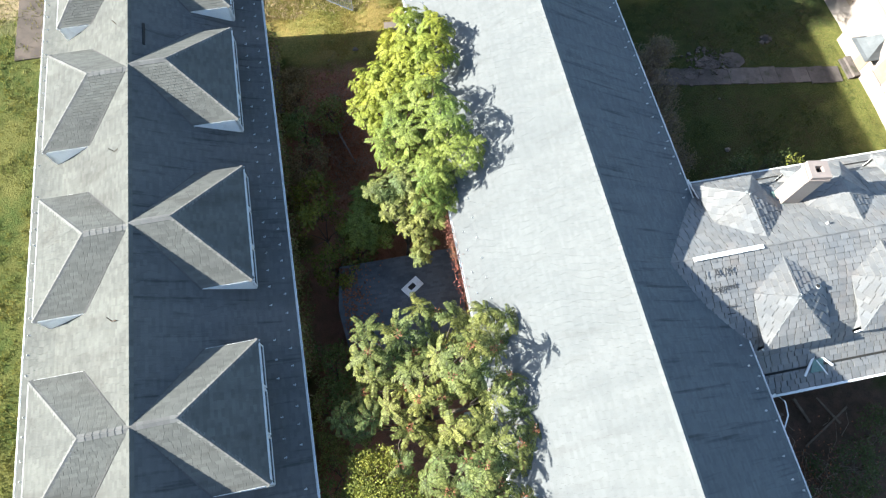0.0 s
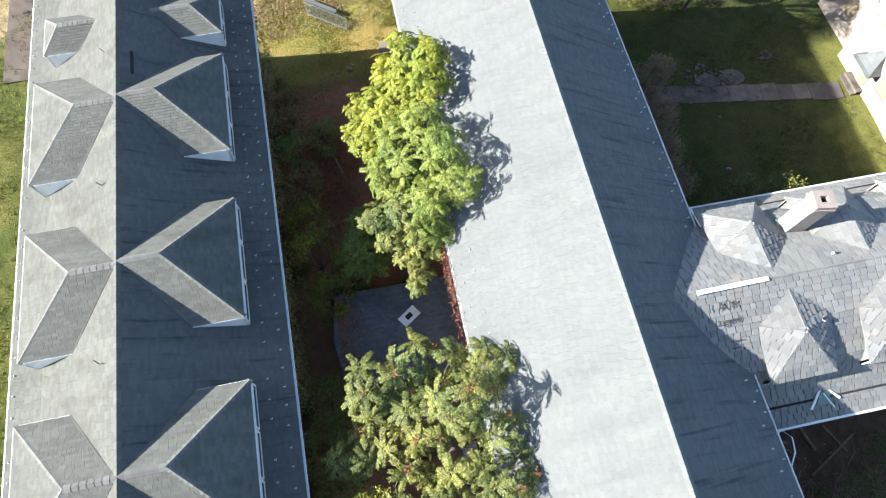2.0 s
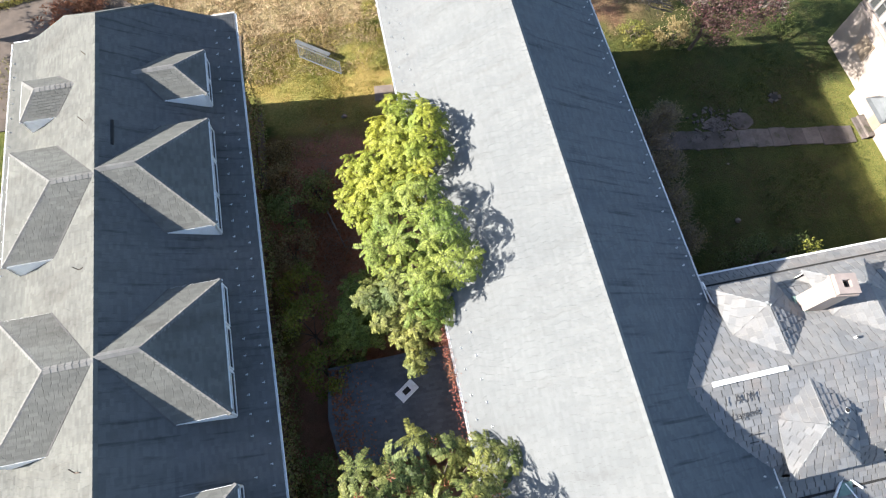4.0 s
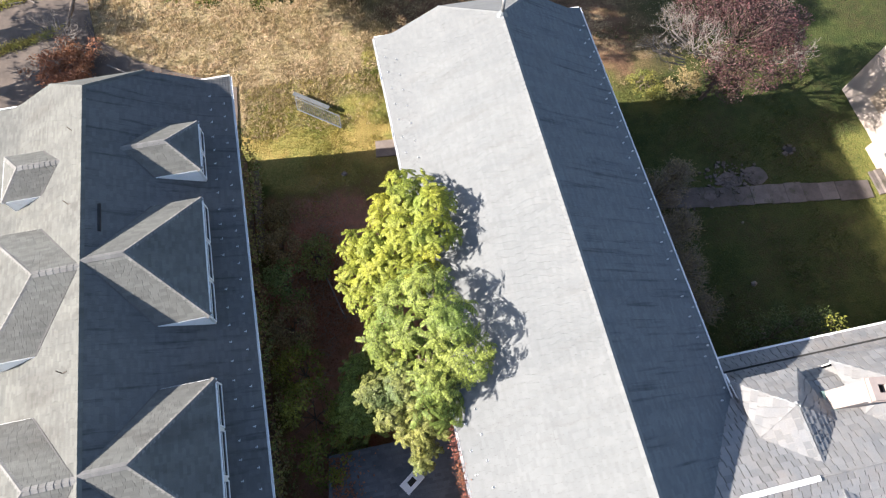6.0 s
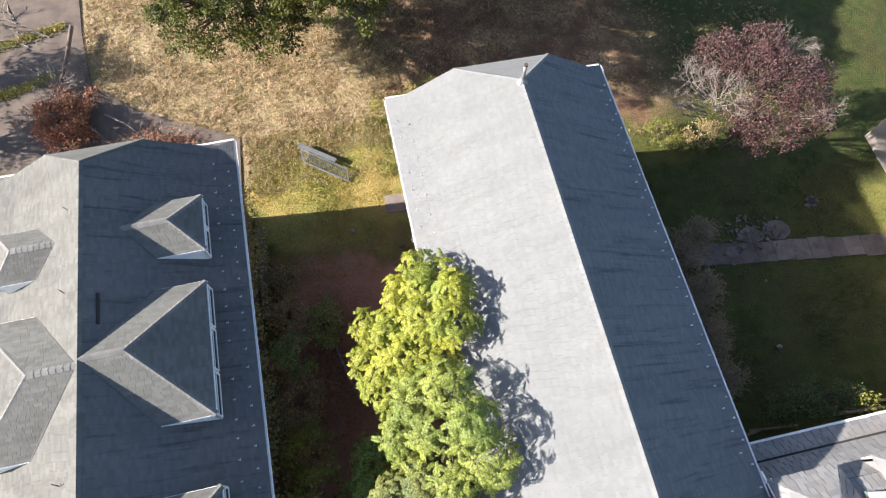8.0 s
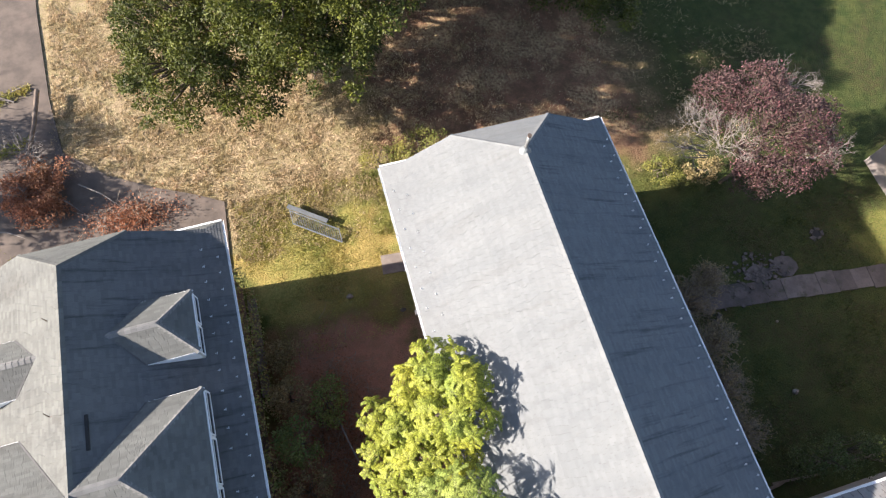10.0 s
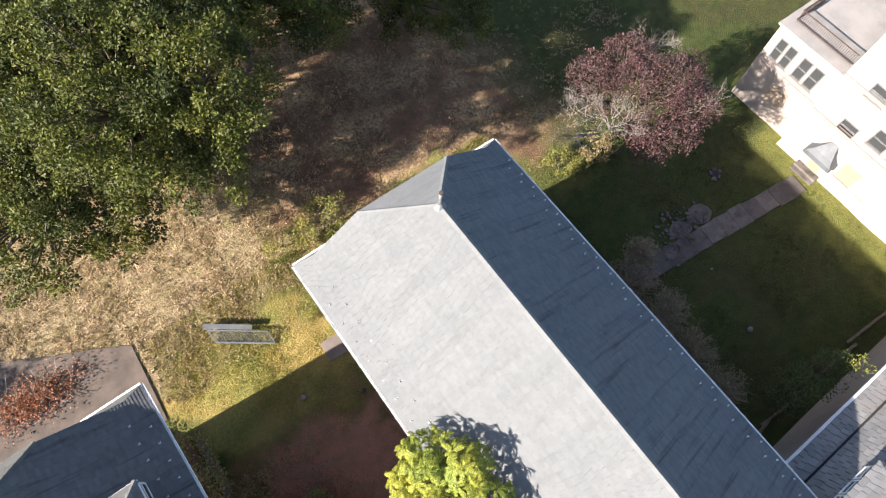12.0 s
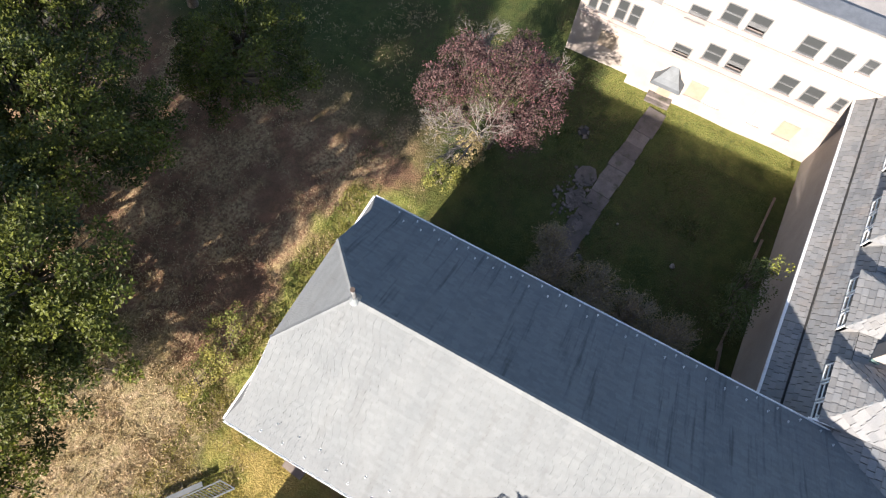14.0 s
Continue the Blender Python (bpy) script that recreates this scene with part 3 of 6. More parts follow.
def snow_guards(th, roof_rows, profile, y0, y1, seed):
    """Small bent metal plates in staggered rows above the eaves."""
    g = Geo()
    g.solid([(-0.02, -0.04, 0.012), (0.02, -0.04, 0.012), (0.02, 0.06, 0.012), (-0.02, 0.06, 0.012)], (0, 0, -0.008))
    g.solid([(-0.055, -0.04, 0.01), (-0.04, -0.05, 0.11), (0.04, -0.05, 0.11), (0.055, -0.04, 0.01)], (0, 0.02, 0))
    me = bpy.data.meshes.new("snow_guard")
    me.from_pydata(g.v, [], g.f)
    me.materials.append(M["galvanised"])
    R = random.Random(seed)
    for s, d, off, step in roof_rows:
        y = y0 + off
        while y < y1 - 0.3:
            z = height_on(profile, d)
            slope = math.degrees(math.atan2(height_on(profile, d - 0.1) - height_on(profile, d + 0.1), 0.2))
            if R.random() > 0.08:
                m = Matrix.Translation((s * d, y + R.uniform(-0.05, 0.05), z + 0.02)) @ pose(0, 0, 0, 0, s * slope, 0) @ pose(0, 0, 0, 0, 0, 90 * s + R.uniform(-8, 8)) @ Matrix.Scale(0.95 if profile is L_EAST else 0.78, 4)
                shared("snow_guard", me, m, th)
            y += step


L_PROF = [(0, 10.85), (2.4, 9.34), (4.3, 8.27), (5.2, 7.92), (6.0, 7.66)]
L_EAST = [(0, 10.85), (2.3, 9.26), (4.4, 8.12), (5.3, 7.78), (6.12, 7.54)]
C_PROF = [(0, 11.55), (2.77, 10.1), (4.6, 9.02), (5.35, 8.6), (6.35, 8.08)]
C_EAST = [(0, 11.55), (2.3, 10.1), (4.15, 8.97), (4.85, 8.55), (5.75, 8.08)]
M_SWAP = M["shingle_c"]
M["shingle_c"] = M["shingle_l"]
wing_l, roof_l, pieces_l = clipped_wing("dormitory_wing", "long brick wing with a grey shingle roof and hipped dormers", (-11.5, 10.0, 0), 0.5, L_PROF, -16.0, 25.35, 1.75, 0.14, 11, lambda c: c.x > 0.3 and 7.5 < c.y < 9.6, east=L_EAST, shade_algae="shingle_l_shade_algae")
M["shingle_c"] = M_SWAP
wing_c, roof_c, pieces_c = clipped_wing("middle_wing", "long brick wing with a pale grey shingle roof", (8.97, 0, 0), 0.0, C_PROF, -14.0, 36.08, 2.4, 0.14, 31, lambda c: c.x < -0.8 and 14.5 < c.y < 18.0, east=C_EAST)
snow_guards(wing_l, [(1, 5.05, 0.4, 0.86), (1, 5.7, 0.83, 0.86)], L_EAST, -8.0, 24.6, 5)
snow_guards(wing_l, [(-1, 5.75, 0.6, 0.9)], L_PROF, -8.0, 24.6, 8)
snow_guards(wing_c, [(-1, 5.4, 0.4, 1.05), (-1, 5.95, 0.92, 1.05)], C_PROF, -5.0, 35.4, 6)
snow_guards(wing_c, [(1, 5.1, 0.5, 0.95), (1, 5.5, 0.97, 0.95)], C_EAST, -5.0, 35.4, 7)


def hip_dormer(parent, mat_key, s, yc, hw, d_front, z_eave, d_apex, z_ridge, d_back_ridge, prof, seed, n_win):
    """A dormer with a hipped shingle roof, white cheeks and a low front strip of sash windows. s: the side of the ridge that it looks to."""
    zf = height_on(prof, d_front)
    lo, hi = 0.0, prof[-1][0]
    for _ in range(40):
        mid = (lo + hi) / 2
        lo, hi = (mid, hi) if height_on(prof, mid) > z_eave else (lo, mid)
    d_back = lo
    w, d_in = hw + 0.03, d_front - 0.09
    body = Geo()
    for q in (-1, 1):
        pts = [(s * d_in, yc + q * w, z_eave), (s * d_in, yc + q * w, height_on(prof, d_in) - 0.05), (s * (d_back + 0.05), yc + q * w, z_eave)]
        body.solid(pts, (0, -q * 0.1, 0))
    body.solid([(s * d_in, yc - w, zf - 0.02), (s * d_in, yc + w, zf - 0.02), (s * d_in, yc + w, z_eave), (s * d_in, yc - w, z_eave)], (-s * 0.1, 0, 0))
    body.solid([(s * d_front, yc - hw, z_eave - 0.09), (s * d_front, yc + hw, z_eave - 0.09), (s * d_back, yc + hw, z_eave - 0.09), (s * d_back, yc - hw, z_eave - 0.09)], (0, 0, 0.07))
    dormer = body.obj("dormer", M["white"], parent, label="white-painted dormer with a hipped shingle roof")
    tiles = Geo()
    rb, ap = (s * d_back_ridge, yc, z_ridge), (s * d_apex, yc, z_ridge)
    c = {q: (s * d_front, yc + q * hw, z_eave) for q in (-1, 1)}
    b = {q: (s * d_back, yc + q * hw, z_eave) for q in (-1, 1)}
    for q in (-1, 1):
        courses(tiles, [rb, ap, c[q], b[q]], 0.33, 0.14, 0.018, 0.3, 0.5, seed=seed + q)
        tiles.solid([rb, ap, c[q], b[q]], (0, 0, -0.03))
    courses(tiles, [ap, c[-1], c[1]], 0.33, 0.14, 0.018, 0.3, 0.5, seed=seed + 9)
    tiles.solid([ap, c[-1], c[1]], (0, 0, -0.03))
    tiles.obj("dormer_roof", M[mat_key], dormer, kind="stuff")
    for q in (-1, 1):
        Geo().bar(Vector(rb) + Vector((s * 0.1, 0, 0.0)), Vector(b[q]) + Vector((0, 0, 0.03)), 0.07, 0.03).obj("valley_flashing", M["deck"], dormer)
    Geo().bar((s * (d_front + 0.03), yc - hw, z_eave - 0.04), (s * (d_front + 0.03), yc + hw, z_eave - 0.04), 0.06, 0.06).obj("eaves_gutter", M["white"], dormer)
    cap = Geo()
    ridge_cap(cap, rb, ap, 0.15, 0.03)
    for q in (-1, 1):
        ridge_cap(cap, c[q], ap, 0.15, 0.03)
    cap.obj("hip_cap", M["cap"], dormer, kind="stuff")
    for k in range(n_win):
        y = yc + (k - (n_win - 1) / 2) * (2 * w / n_win)
        ww = w / n_win - 0.12
        zl, zh = zf + 0.16, z_eave - 0.16
        g = Geo().box(min(s * (d_in + 0.005), s * (d_in + 0.02)), max(s * (d_in + 0.005), s * (d_in + 0.02)), y - ww, y + ww, zl, zh)
        g.obj("window_pane", M["glass"], dormer)
        fr = Geo()
        x0, x1 = min(s * d_in, s * (d_in + 0.05)), max(s * d_in, s * (d_in + 0.05))
        for a, bb, zz0, zz1 in ((y - ww - 0.07, y - ww, zl, zh), (y + ww, y + ww + 0.07, zl, zh), (y - ww - 0.07, y + ww + 0.07, zl - 0.06, zl), (y - ww, y + ww, (zl + zh) / 2 - 0.02, (zl + zh) / 2 + 0.02)):
            fr.box(x0, x1, a, bb, zz0, zz1)
        fr.obj("window_frame", M["white"], dormer)
    return dormer


for i in range(4):
    hip_dormer(wing_l, "shingle_l", 1, 14.38 - 8.7 * i, 2.96, 4.64, 9.22, 1.75, 10.85, 0.0, L_EAST, 100 + i * 20, 3)
    hip_dormer(wing_l, "shingle_l", -1, 14.15 - 8.6 * i, 3.0, 4.75, 9.25, 1.92, 10.85, 0.0, L_PROF, 110 + i * 20, 3)
hip_dormer(wing_l, "shingle_l", 1, 20.35, 1.42, 4.7, 9.15, 3.35, 9.95, 1.3, L_EAST, 210, 2)
hip_dormer(wing_l, "shingle_l", -1, 20.2, 1.25, 4.4, 9.2, 3.35, 9.95, 1.4, L_PROF, 220, 2)

# ---- slate-roofed range joining the middle wing to the white block ----
S_PROF_N = [(0, 9.95), (3.65, 8.12), (4.9, 6.1), (5.75, 5.3)]
S_PROF_S = [(0, 9.95), (1.9, 9.2), (3.6, 8.12), (4.35, 7.05), (5.1, 6.5), (6.1, 6.0)]
SY, SX0, SX1 = 9.85, 10.9, 36.0


def slate_range():
    th = thing("slate_range", "cream-walled range under a patched slate roof with hipped dormers", "building")
    Geo().box(SX0 + 3.0, SX1, SY + 4.8, SY + 5.1, -3.0, 5.6).obj("wall", M["stucco"], th, label="cream stucco wall")
    Geo().box(SX0 + 3.0, SX1, SY - 5.6, SY - 5.3, -3.0, 5.5).obj("wall", M["stucco"], th, label="cream stucco wall")
    tiles, deck, pieces = Geo(), Geo(), []
    for s, prof in ((1, S_PROF_N), (-1, S_PROF_S)):
        for k, ((a, za), (b, zb)) in enumerate(zip(prof, prof[1:])):
            face = [(SX0, SY + s * a, za), (SX1, SY + s * a, za), (SX1, SY + s * b, zb), (SX0, SY + s * b, zb)]
            deck.solid(face, (0, 0, -0.12))
            courses(tiles, face, 0.4, 0.29, 0.035, 0.75, 0.5, pieces, lambda c: c.y < SY - 0.3 and 11.5 < c.x < 15.2, seed=61 + k + s)
    roof = tiles.obj("roof", M["slate"], th, label="roof of uneven grey and buff slates", kind="stuff")
    deck.obj("roof_deck", M["deck"], roof)
    lay_pieces("slate", pieces, M["slate"], roof)
    cap = Geo()
    ridge_cap(cap, (SX0, SY, 9.95), (SX1, SY, 9.95), 0.11, 0.015, 0.35)
    cap.obj("ridge_cap", M["slate"], roof, kind="stuff")
    Geo().bar((12.6, SY - 0.05, 10.03), (15.95, SY, 10.03), 0.2, 0.05).obj("ridge_board", M["white"], th, label="white ridge board")
    for s, prof, off in ((1, S_PROF_N, 5.75), (-1, S_PROF_S, 6.1)):
        z = prof[-1][1]
        g = Geo()
        g.bar((SX0 + 3.6, SY + s * (off + 0.06), z - 0.06), (SX1, SY + s * (off + 0.06), z - 0.06), 0.14, 0.12)
        g.obj("eaves_gutter", M["white"], th, label="pale eaves gutter")
        d = prof[-2][0] + 0.1
        # No recess is cut: a near-black bar paints the sunken gutter's shade.
        Geo().bar((SX0 + 3.8, SY + s * d, height_on(prof, d) + 0.04), (SX1, SY + s * d, height_on(prof, d) + 0.04), 0.10, 0.06).obj("gutter_lining", M["dark"], th, label="sunken gutter drawn as a strip of painted shade")
    for side, xs in ((1, (16.5, 21.3, 26.3, 31.3)), (-1, (16.85, 21.65, 26.55, 31.45))):
        for i, xc in enumerate(xs):
            slate_dormer(th, side, xc, 300 + i * 10 + side)
    return th


def slate_dormer(th, s, xc, seed):
    """A dormer on the slate roof: hipped slate roof, lead hips, windows in front."""
    prof = S_PROF_N if s > 0 else S_PROF_S
    hw, df, ze, da, zr = 1.6, (4.35 if s > 0 else 4.27), 8.2, (2.8 if s > 0 else 2.48), 9.72
    db, dr = 1.85, next(k * 0.01 for k in range(600) if height_on(prof, k * 0.01) <= zr)
    zb, hb = height_on(prof, db), hw + 0.12
    P = lambda x, d, z: (xc + x, SY + s * d, z)
    w, di = hw - 0.1, df - 0.14
    body = Geo()
    zf = height_on(prof, di) - 0.05
    for q in (-1, 1):
        body.solid([P(q * w, di, ze - 0.05), P(q * w, di, zf), P(q * w, db + 0.6, height_on(prof, db + 0.6) - 0.05), P(q * (w + 0.05), db + 0.1, zb - 0.08)], (-q * 0.1, 0, 0))
    body.solid([P(-w, di, zf), P(w, di, zf), P(w, di, ze - 0.05), P(-w, di, ze - 0.05)], (0, -s * 0.1, 0))
    dm = body.obj("dormer", M["slate"], th, label="slate-hung dormer with a hipped roof")
    tiles, pieces = Geo(), []
    near = (lambda c: True) if xc < 22 else None
    rb, ap = P(0, dr, zr), P(0, da, zr)
    for q in (-1, 1):
        for f in ([rb, ap, P(q * hb, db, zb)], [ap, P(q * hw, df, ze), P(q * hb, db, zb)]):
            courses(tiles, f, 0.4, 0.29, 0.035, 0.7, 0.5, pieces, near, seed=seed + q)
            tiles.solid(f, (0, 0, -0.04))
    f = [ap, P(-hw, df, ze), P(hw, df, ze)]
    courses(tiles, f, 0.4, 0.29, 0.035, 0.7, 0.5, pieces, near, seed=seed + 5)
    tiles.solid(f, (0, 0, -0.03))
    tiles.obj("dormer_roof", M["slate"], dm, kind="stuff")
    lay_pieces("slate", pieces, M["slate"], dm)
    cap = Geo()
    ridge_cap(cap, rb, ap, 0.09, 0.015, 0.8)
    for q in (-1, 1):
        ridge_cap(cap, P(q * hw, df, ze), ap, 0.09, 0.015, 0.8)
    cap.obj("hip_roll", M["lead"], dm, kind="stuff")
    for k in (-1, 0, 1):
        x, ww = k * 0.98, 0.36
        a, b = sorted((SY + s * (di + 0.004), SY + s * (di + 0.02)))
        Geo().box(xc + x - ww, xc + x + ww, a, b, zf + 0.25, ze - 0.2).obj("window_pane", M["glass"], dm)
        a, b = sorted((SY + s * di, SY + s * (di + 0.06)))
        g = Geo()
        for x0, x1, z0, z1 in ((x - ww - 0.08, x - ww, zf + 0.2, ze - 0.15), (x + ww, x + ww + 0.08, zf + 0.2, ze - 0.15), (x - ww, x + ww, (zf + ze) / 2, (zf + ze) / 2 + 0.05), (x - ww - 0.1, x + ww + 0.1, zf + 0.16, zf + 0.24)):
            g.box(xc + x0, xc + x1, a, b, z0, z1)
        g.obj("window_frame", M["white"], dm)


slate_range()


def chimney():
    th = thing("chimney", "cream rendered chimney stack with a stone cap", "chimney", at=(18.95, 12.5, 0), turn=-8.0)
    Geo().box(-0.42, 0.42, -0.4, 0.4, 6.9, 11.1).obj("shaft", M["stucco"], th, label="cream rendered stack")
    c = Geo()
    for h, z0, z1 in ((0.5, 11.1, 11.28), (0.46, 11.28, 11.5)):
        c.box(-h, h, 0.16, h - 0.02, z0, z1).box(-h, h, 0.02 - h, -0.16, z0, z1).box(-h, -0.18, -0.16, 0.16, z0, z1).box(0.18, h, -0.16, 0.16, z0, z1)
    c.obj("cap", M["band"], th, label="pinkish stone cap")
    Geo().box(-0.18, 0.18, -0.16, 0.16, 11.0, 11.2).obj("flue", M["dark"], th)
    f = Geo()
    f.box(-0.56, 0.56, -0.56, -0.4, 8.2, 8.85).box(-0.54, -0.42, -0.4, 0.42, 8.0, 8.6)
    f.obj("flashing", M["copper"], th, label="green copper flashing")


chimney()

# ---- the white block ----
WX = 36.05


def sash(parent, y0, y1, z0, z1, x=WX, lift=0.0):
    """A sash window in the west face: recess, frame, two panes; lift raises the lower sash."""
    g = Geo()
    t = 0.07
    for a, b, c, d in ((y0, y0 + t, z0, z1), (y1 - t, y1, z0, z1), (y0 + t, y1 - t, z0, z0 + t), (y0 + t, y1 - t, z1 - t, z1), (y0 + t, y1 - t, (z0 + z1) / 2 - 0.03, (z0 + z1) / 2 + 0.03)):
        g.box(x - 0.02, x + 0.08, a, b, c, d)
    fr = g.obj("window", M["metal"], parent, label="sash window with a weathered grey frame")
    zm = (z0 + z1) / 2
    Geo().box(x + 0.03, x + 0.045, y0 + t, y1 - t, zm + 0.03, z1 - t).obj("pane", M["glass"], fr)
    if lift < 0.9:
        Geo().box(x + 0.05, x + 0.065, y0 + t, y1 - t, z0 + t + lift, zm).obj("pane", M["glass"] if lift == 0 else M["metal"], fr)
    Geo().box(x - 0.10, x + 0.08, y0 - 0.08, y1 + 0.08, z0 - 0.12, z0 - 0.003).obj("sill", M["band"], fr)


def white_block():
    th = thing("white_block", "three-storey cream stucco block with sash windows", "building")
    wins = [(25.5, 26.7, 2.95, 3.95)] + [(y, y + w, 3.58, 5.0) for y, w in ((23.65, 1.15), (22.1, 1.15), (18.85, 1.13), (17.2, 1.08))] + [(15.8, 16.42, 3.95, 5.05)]
    wins += [(25.7, 26.95, 6.0, 7.15)] + [(y, y + w, 6.8, 8.2) for y, w in ((23.95, 1.18), (22.38, 1.18), (19.25, 1.15), (17.5, 1.18))] + [(16.15, 16.85, 7.2, 8.3)]
    y0, y1, zb, zt = 13.2, 28.6, -2.2, 9.85
    wall = Geo()
    cuts = sorted({y0, y1, *[w[0] for w in wins], *[w[1] for w in wins]})
    for a, b in zip(cuts, cuts[1:]):
        col = sorted([(w[2], w[3]) for w in wins if w[0] <= a + 1e-6 and w[1] >= b - 1e-6])
        z = zb
        for c, d in col:
            wall.box(WX, WX + 0.35, a, b, z, c)
            z = d
        wall.box(WX, WX + 0.35, a, b, z, zt)
    for b6 in ((WX + 0.35, WX + 13, y1 - 0.35, y1, zb, zt), (WX + 13, WX + 13.3, y0, y1, zb, zt), (WX + 0.35, WX + 13, y0, y0 + 0.35, zb, zt)):
        Geo().box(*b6).obj("wall", M["stucco"], th)
    wall.obj("wall", M["stucco"], th, label="cream stucco wall")
    Geo().box(WX + 1.6, WX + 1.7, y0 + 0.4, y1 - 0.4, zb, zt - 0.4).obj("room_back", M["wood"], th, label="dim interior")
    for k, w in enumerate(wins):
        sash(th, *w, lift=(0.3, 0.0, 0.35, 0.0, 0.0, 0.0, 0.25, 0.0, 0.3, 0.0, 0.0, 0.0)[k])
    for z in (2.95, 6.25):
        Geo().box(WX - 0.07, WX, y0, y1, z - 0.14, z + 0.12).obj("string_course", M["band"], th, label="pinkish string course")
    roof = Geo().box(WX + 0.3, WX + 13, y0, y1, zt - 0.35, zt - 0.2)
    roof.obj("roof", M["roof_grey"], th, label="flat brownish felt roof")
    par = Geo().box(WX - 0.12, WX + 1.15, y0, y1 + 0.1, zt, zt + 0.12)
    par.obj("parapet_coping", M["metal"], th, label="wide grey metal coping")
    for a, b in ((23.2, 24.45), (21.85, 22.9), (18.9, 19.7), (16.7, 17.9)):
        Geo().box(WX - 0.03, WX + 0.0, a, b, 0.05, 1.5).obj("boarded_window", M["board"] if a in (23.2, 16.7) else M["white"], th, label="boarded-up window")
        Geo().box(WX - 0.09, WX, a - 0.05, b + 0.05, -0.07, 0.03).obj("sill", M["band"], th)
    Geo().box(WX - 0.04, WX, 25.25, 26.2, -1.1, 0.72).obj("boarded_door", M["board"], th, label="boarded-up doorway")
    st = Geo()
    for k in range(3):
        st.box(WX - 0.5 - 0.32 * k, WX, 24.9, 26.7, -2.0, -0.98 - 0.19 * k)
    st.obj("doorstep", M["concrete"], th, label="worn concrete steps")
    # bell-cast canopy over the door
    hood = Geo()
    rows = [(0.0, 0.25, 2.0), (0.27, 0.42, 1.72), (0.58, 0.72, 1.22), (0.88, 0.98, 0.95), (1.1, 1.1, 0.88)]
    yc = 25.85
    for (a, ha, za), (b, hb, zc) in zip(rows, rows[1:]):
        hood.poly([(WX - a, yc - ha, za), (WX - b, yc - hb, zc), (WX - b, yc + hb, zc), (WX - a, yc + ha, za)])
        for q in (-1, 1):
            hood.poly([(WX - a, yc + q * ha, za), (WX - b, yc + q * hb, zc), (WX, yc + q * hb, zc), (WX, yc + q * ha, za)][::q])
    hood.box(WX - 1.05, WX, yc - 1.05, yc + 1.05, 0.77, 0.875)
    hood.obj("door_canopy", M["old_lead"], th, label="grey bell-cast door canopy")
    # lower wing with a railed flat roof
    wx = WX + 0.75
    lw = thing("railed_wing", "low cream stucco wing with a railed flat roof", "building")
    wn_ = [(29.5, 30.25, 3.0, 4.75), (30.45, 31.2, 3.0, 4.75), (31.7, 32.35, 3.0, 4.75), (32.5, 33.15, 3.0, 4.75)]
    wall = Geo()
    cuts = sorted({28.62, 33.7, *[w[0] for w in wn_], *[w[1] for w in wn_]})
    for a, b in zip(cuts, cuts[1:]):
        z = -2.2
        for w in wn_:
            if w[0] <= a + 1e-6 and w[1] >= b - 1e-6:
                wall.box(wx, wx + 0.3, a, b, z, w[2])
                z = w[3]
        wall.box(wx, wx + 0.3, a, b, z, 5.55)
    wall.box(wx + 0.3, wx + 9, 33.4, 33.7, -2.2, 5.55).box(wx + 9, wx + 9.3, 28.62, 33.7, -2.2, 5.55)
    wall.obj("wall", M["stucco"], lw, label="cream stucco wall")
    Geo().box(wx + 1.3, wx + 1.4, 28.8, 33.3, -2, 5.3).obj("room_back", M["wood"], lw, label="dim interior")
    for w in wn_:
        sash(lw, *w, x=wx)
    Geo().box(wx - 0.06, wx, 28.62, 33.7, 2.35, 2.6).obj("string_course", M["band"], lw, label="pinkish string course")
    Geo().box(wx - 0.04, wx, 30.3, 31.6, 0.3, 1.7).obj("boarded_window", M["board"], lw, label="boarded-up window")
    Geo().box(wx - 0.25, wx + 9.4, 28.62, 33.85, 5.55, 5.7).obj("roof", M["roof_grey"], lw, label="flat grey felt roof")
    rl = Geo()
    x0 = wx + 0.7
    for z in (5.85, 6.6):
        rl.bar((x0, 28.9, z), (x0, 33.3, z), 0.05, 0.05).bar((x0, 33.3, z), (x0 + 3, 33.3, z), 0.05, 0.05)
    rl.obj("railing", M["rust"], lw, label="dark iron roof railing")
    bm = Geo().box(-0.012, 0.012, -0.012, 0.012, 5.7, 6.6)
    me = bpy.data.meshes.new("baluster")
    me.from_pydata(bm.v, [], bm.f)
    me.materials.append(M["rust"])
    for y in np.arange(29.0, 33.3, 0.14):
        shared("baluster", me, Matrix.Translation((x0, y, 0)), lw)
    for x in np.arange(x0 + 0.2, x0 + 3, 0.14):
        shared("baluster", me, Matrix.Translation((x, 33.3, 0)), lw)


white_block()

# ---- low link roof between the two wings ----


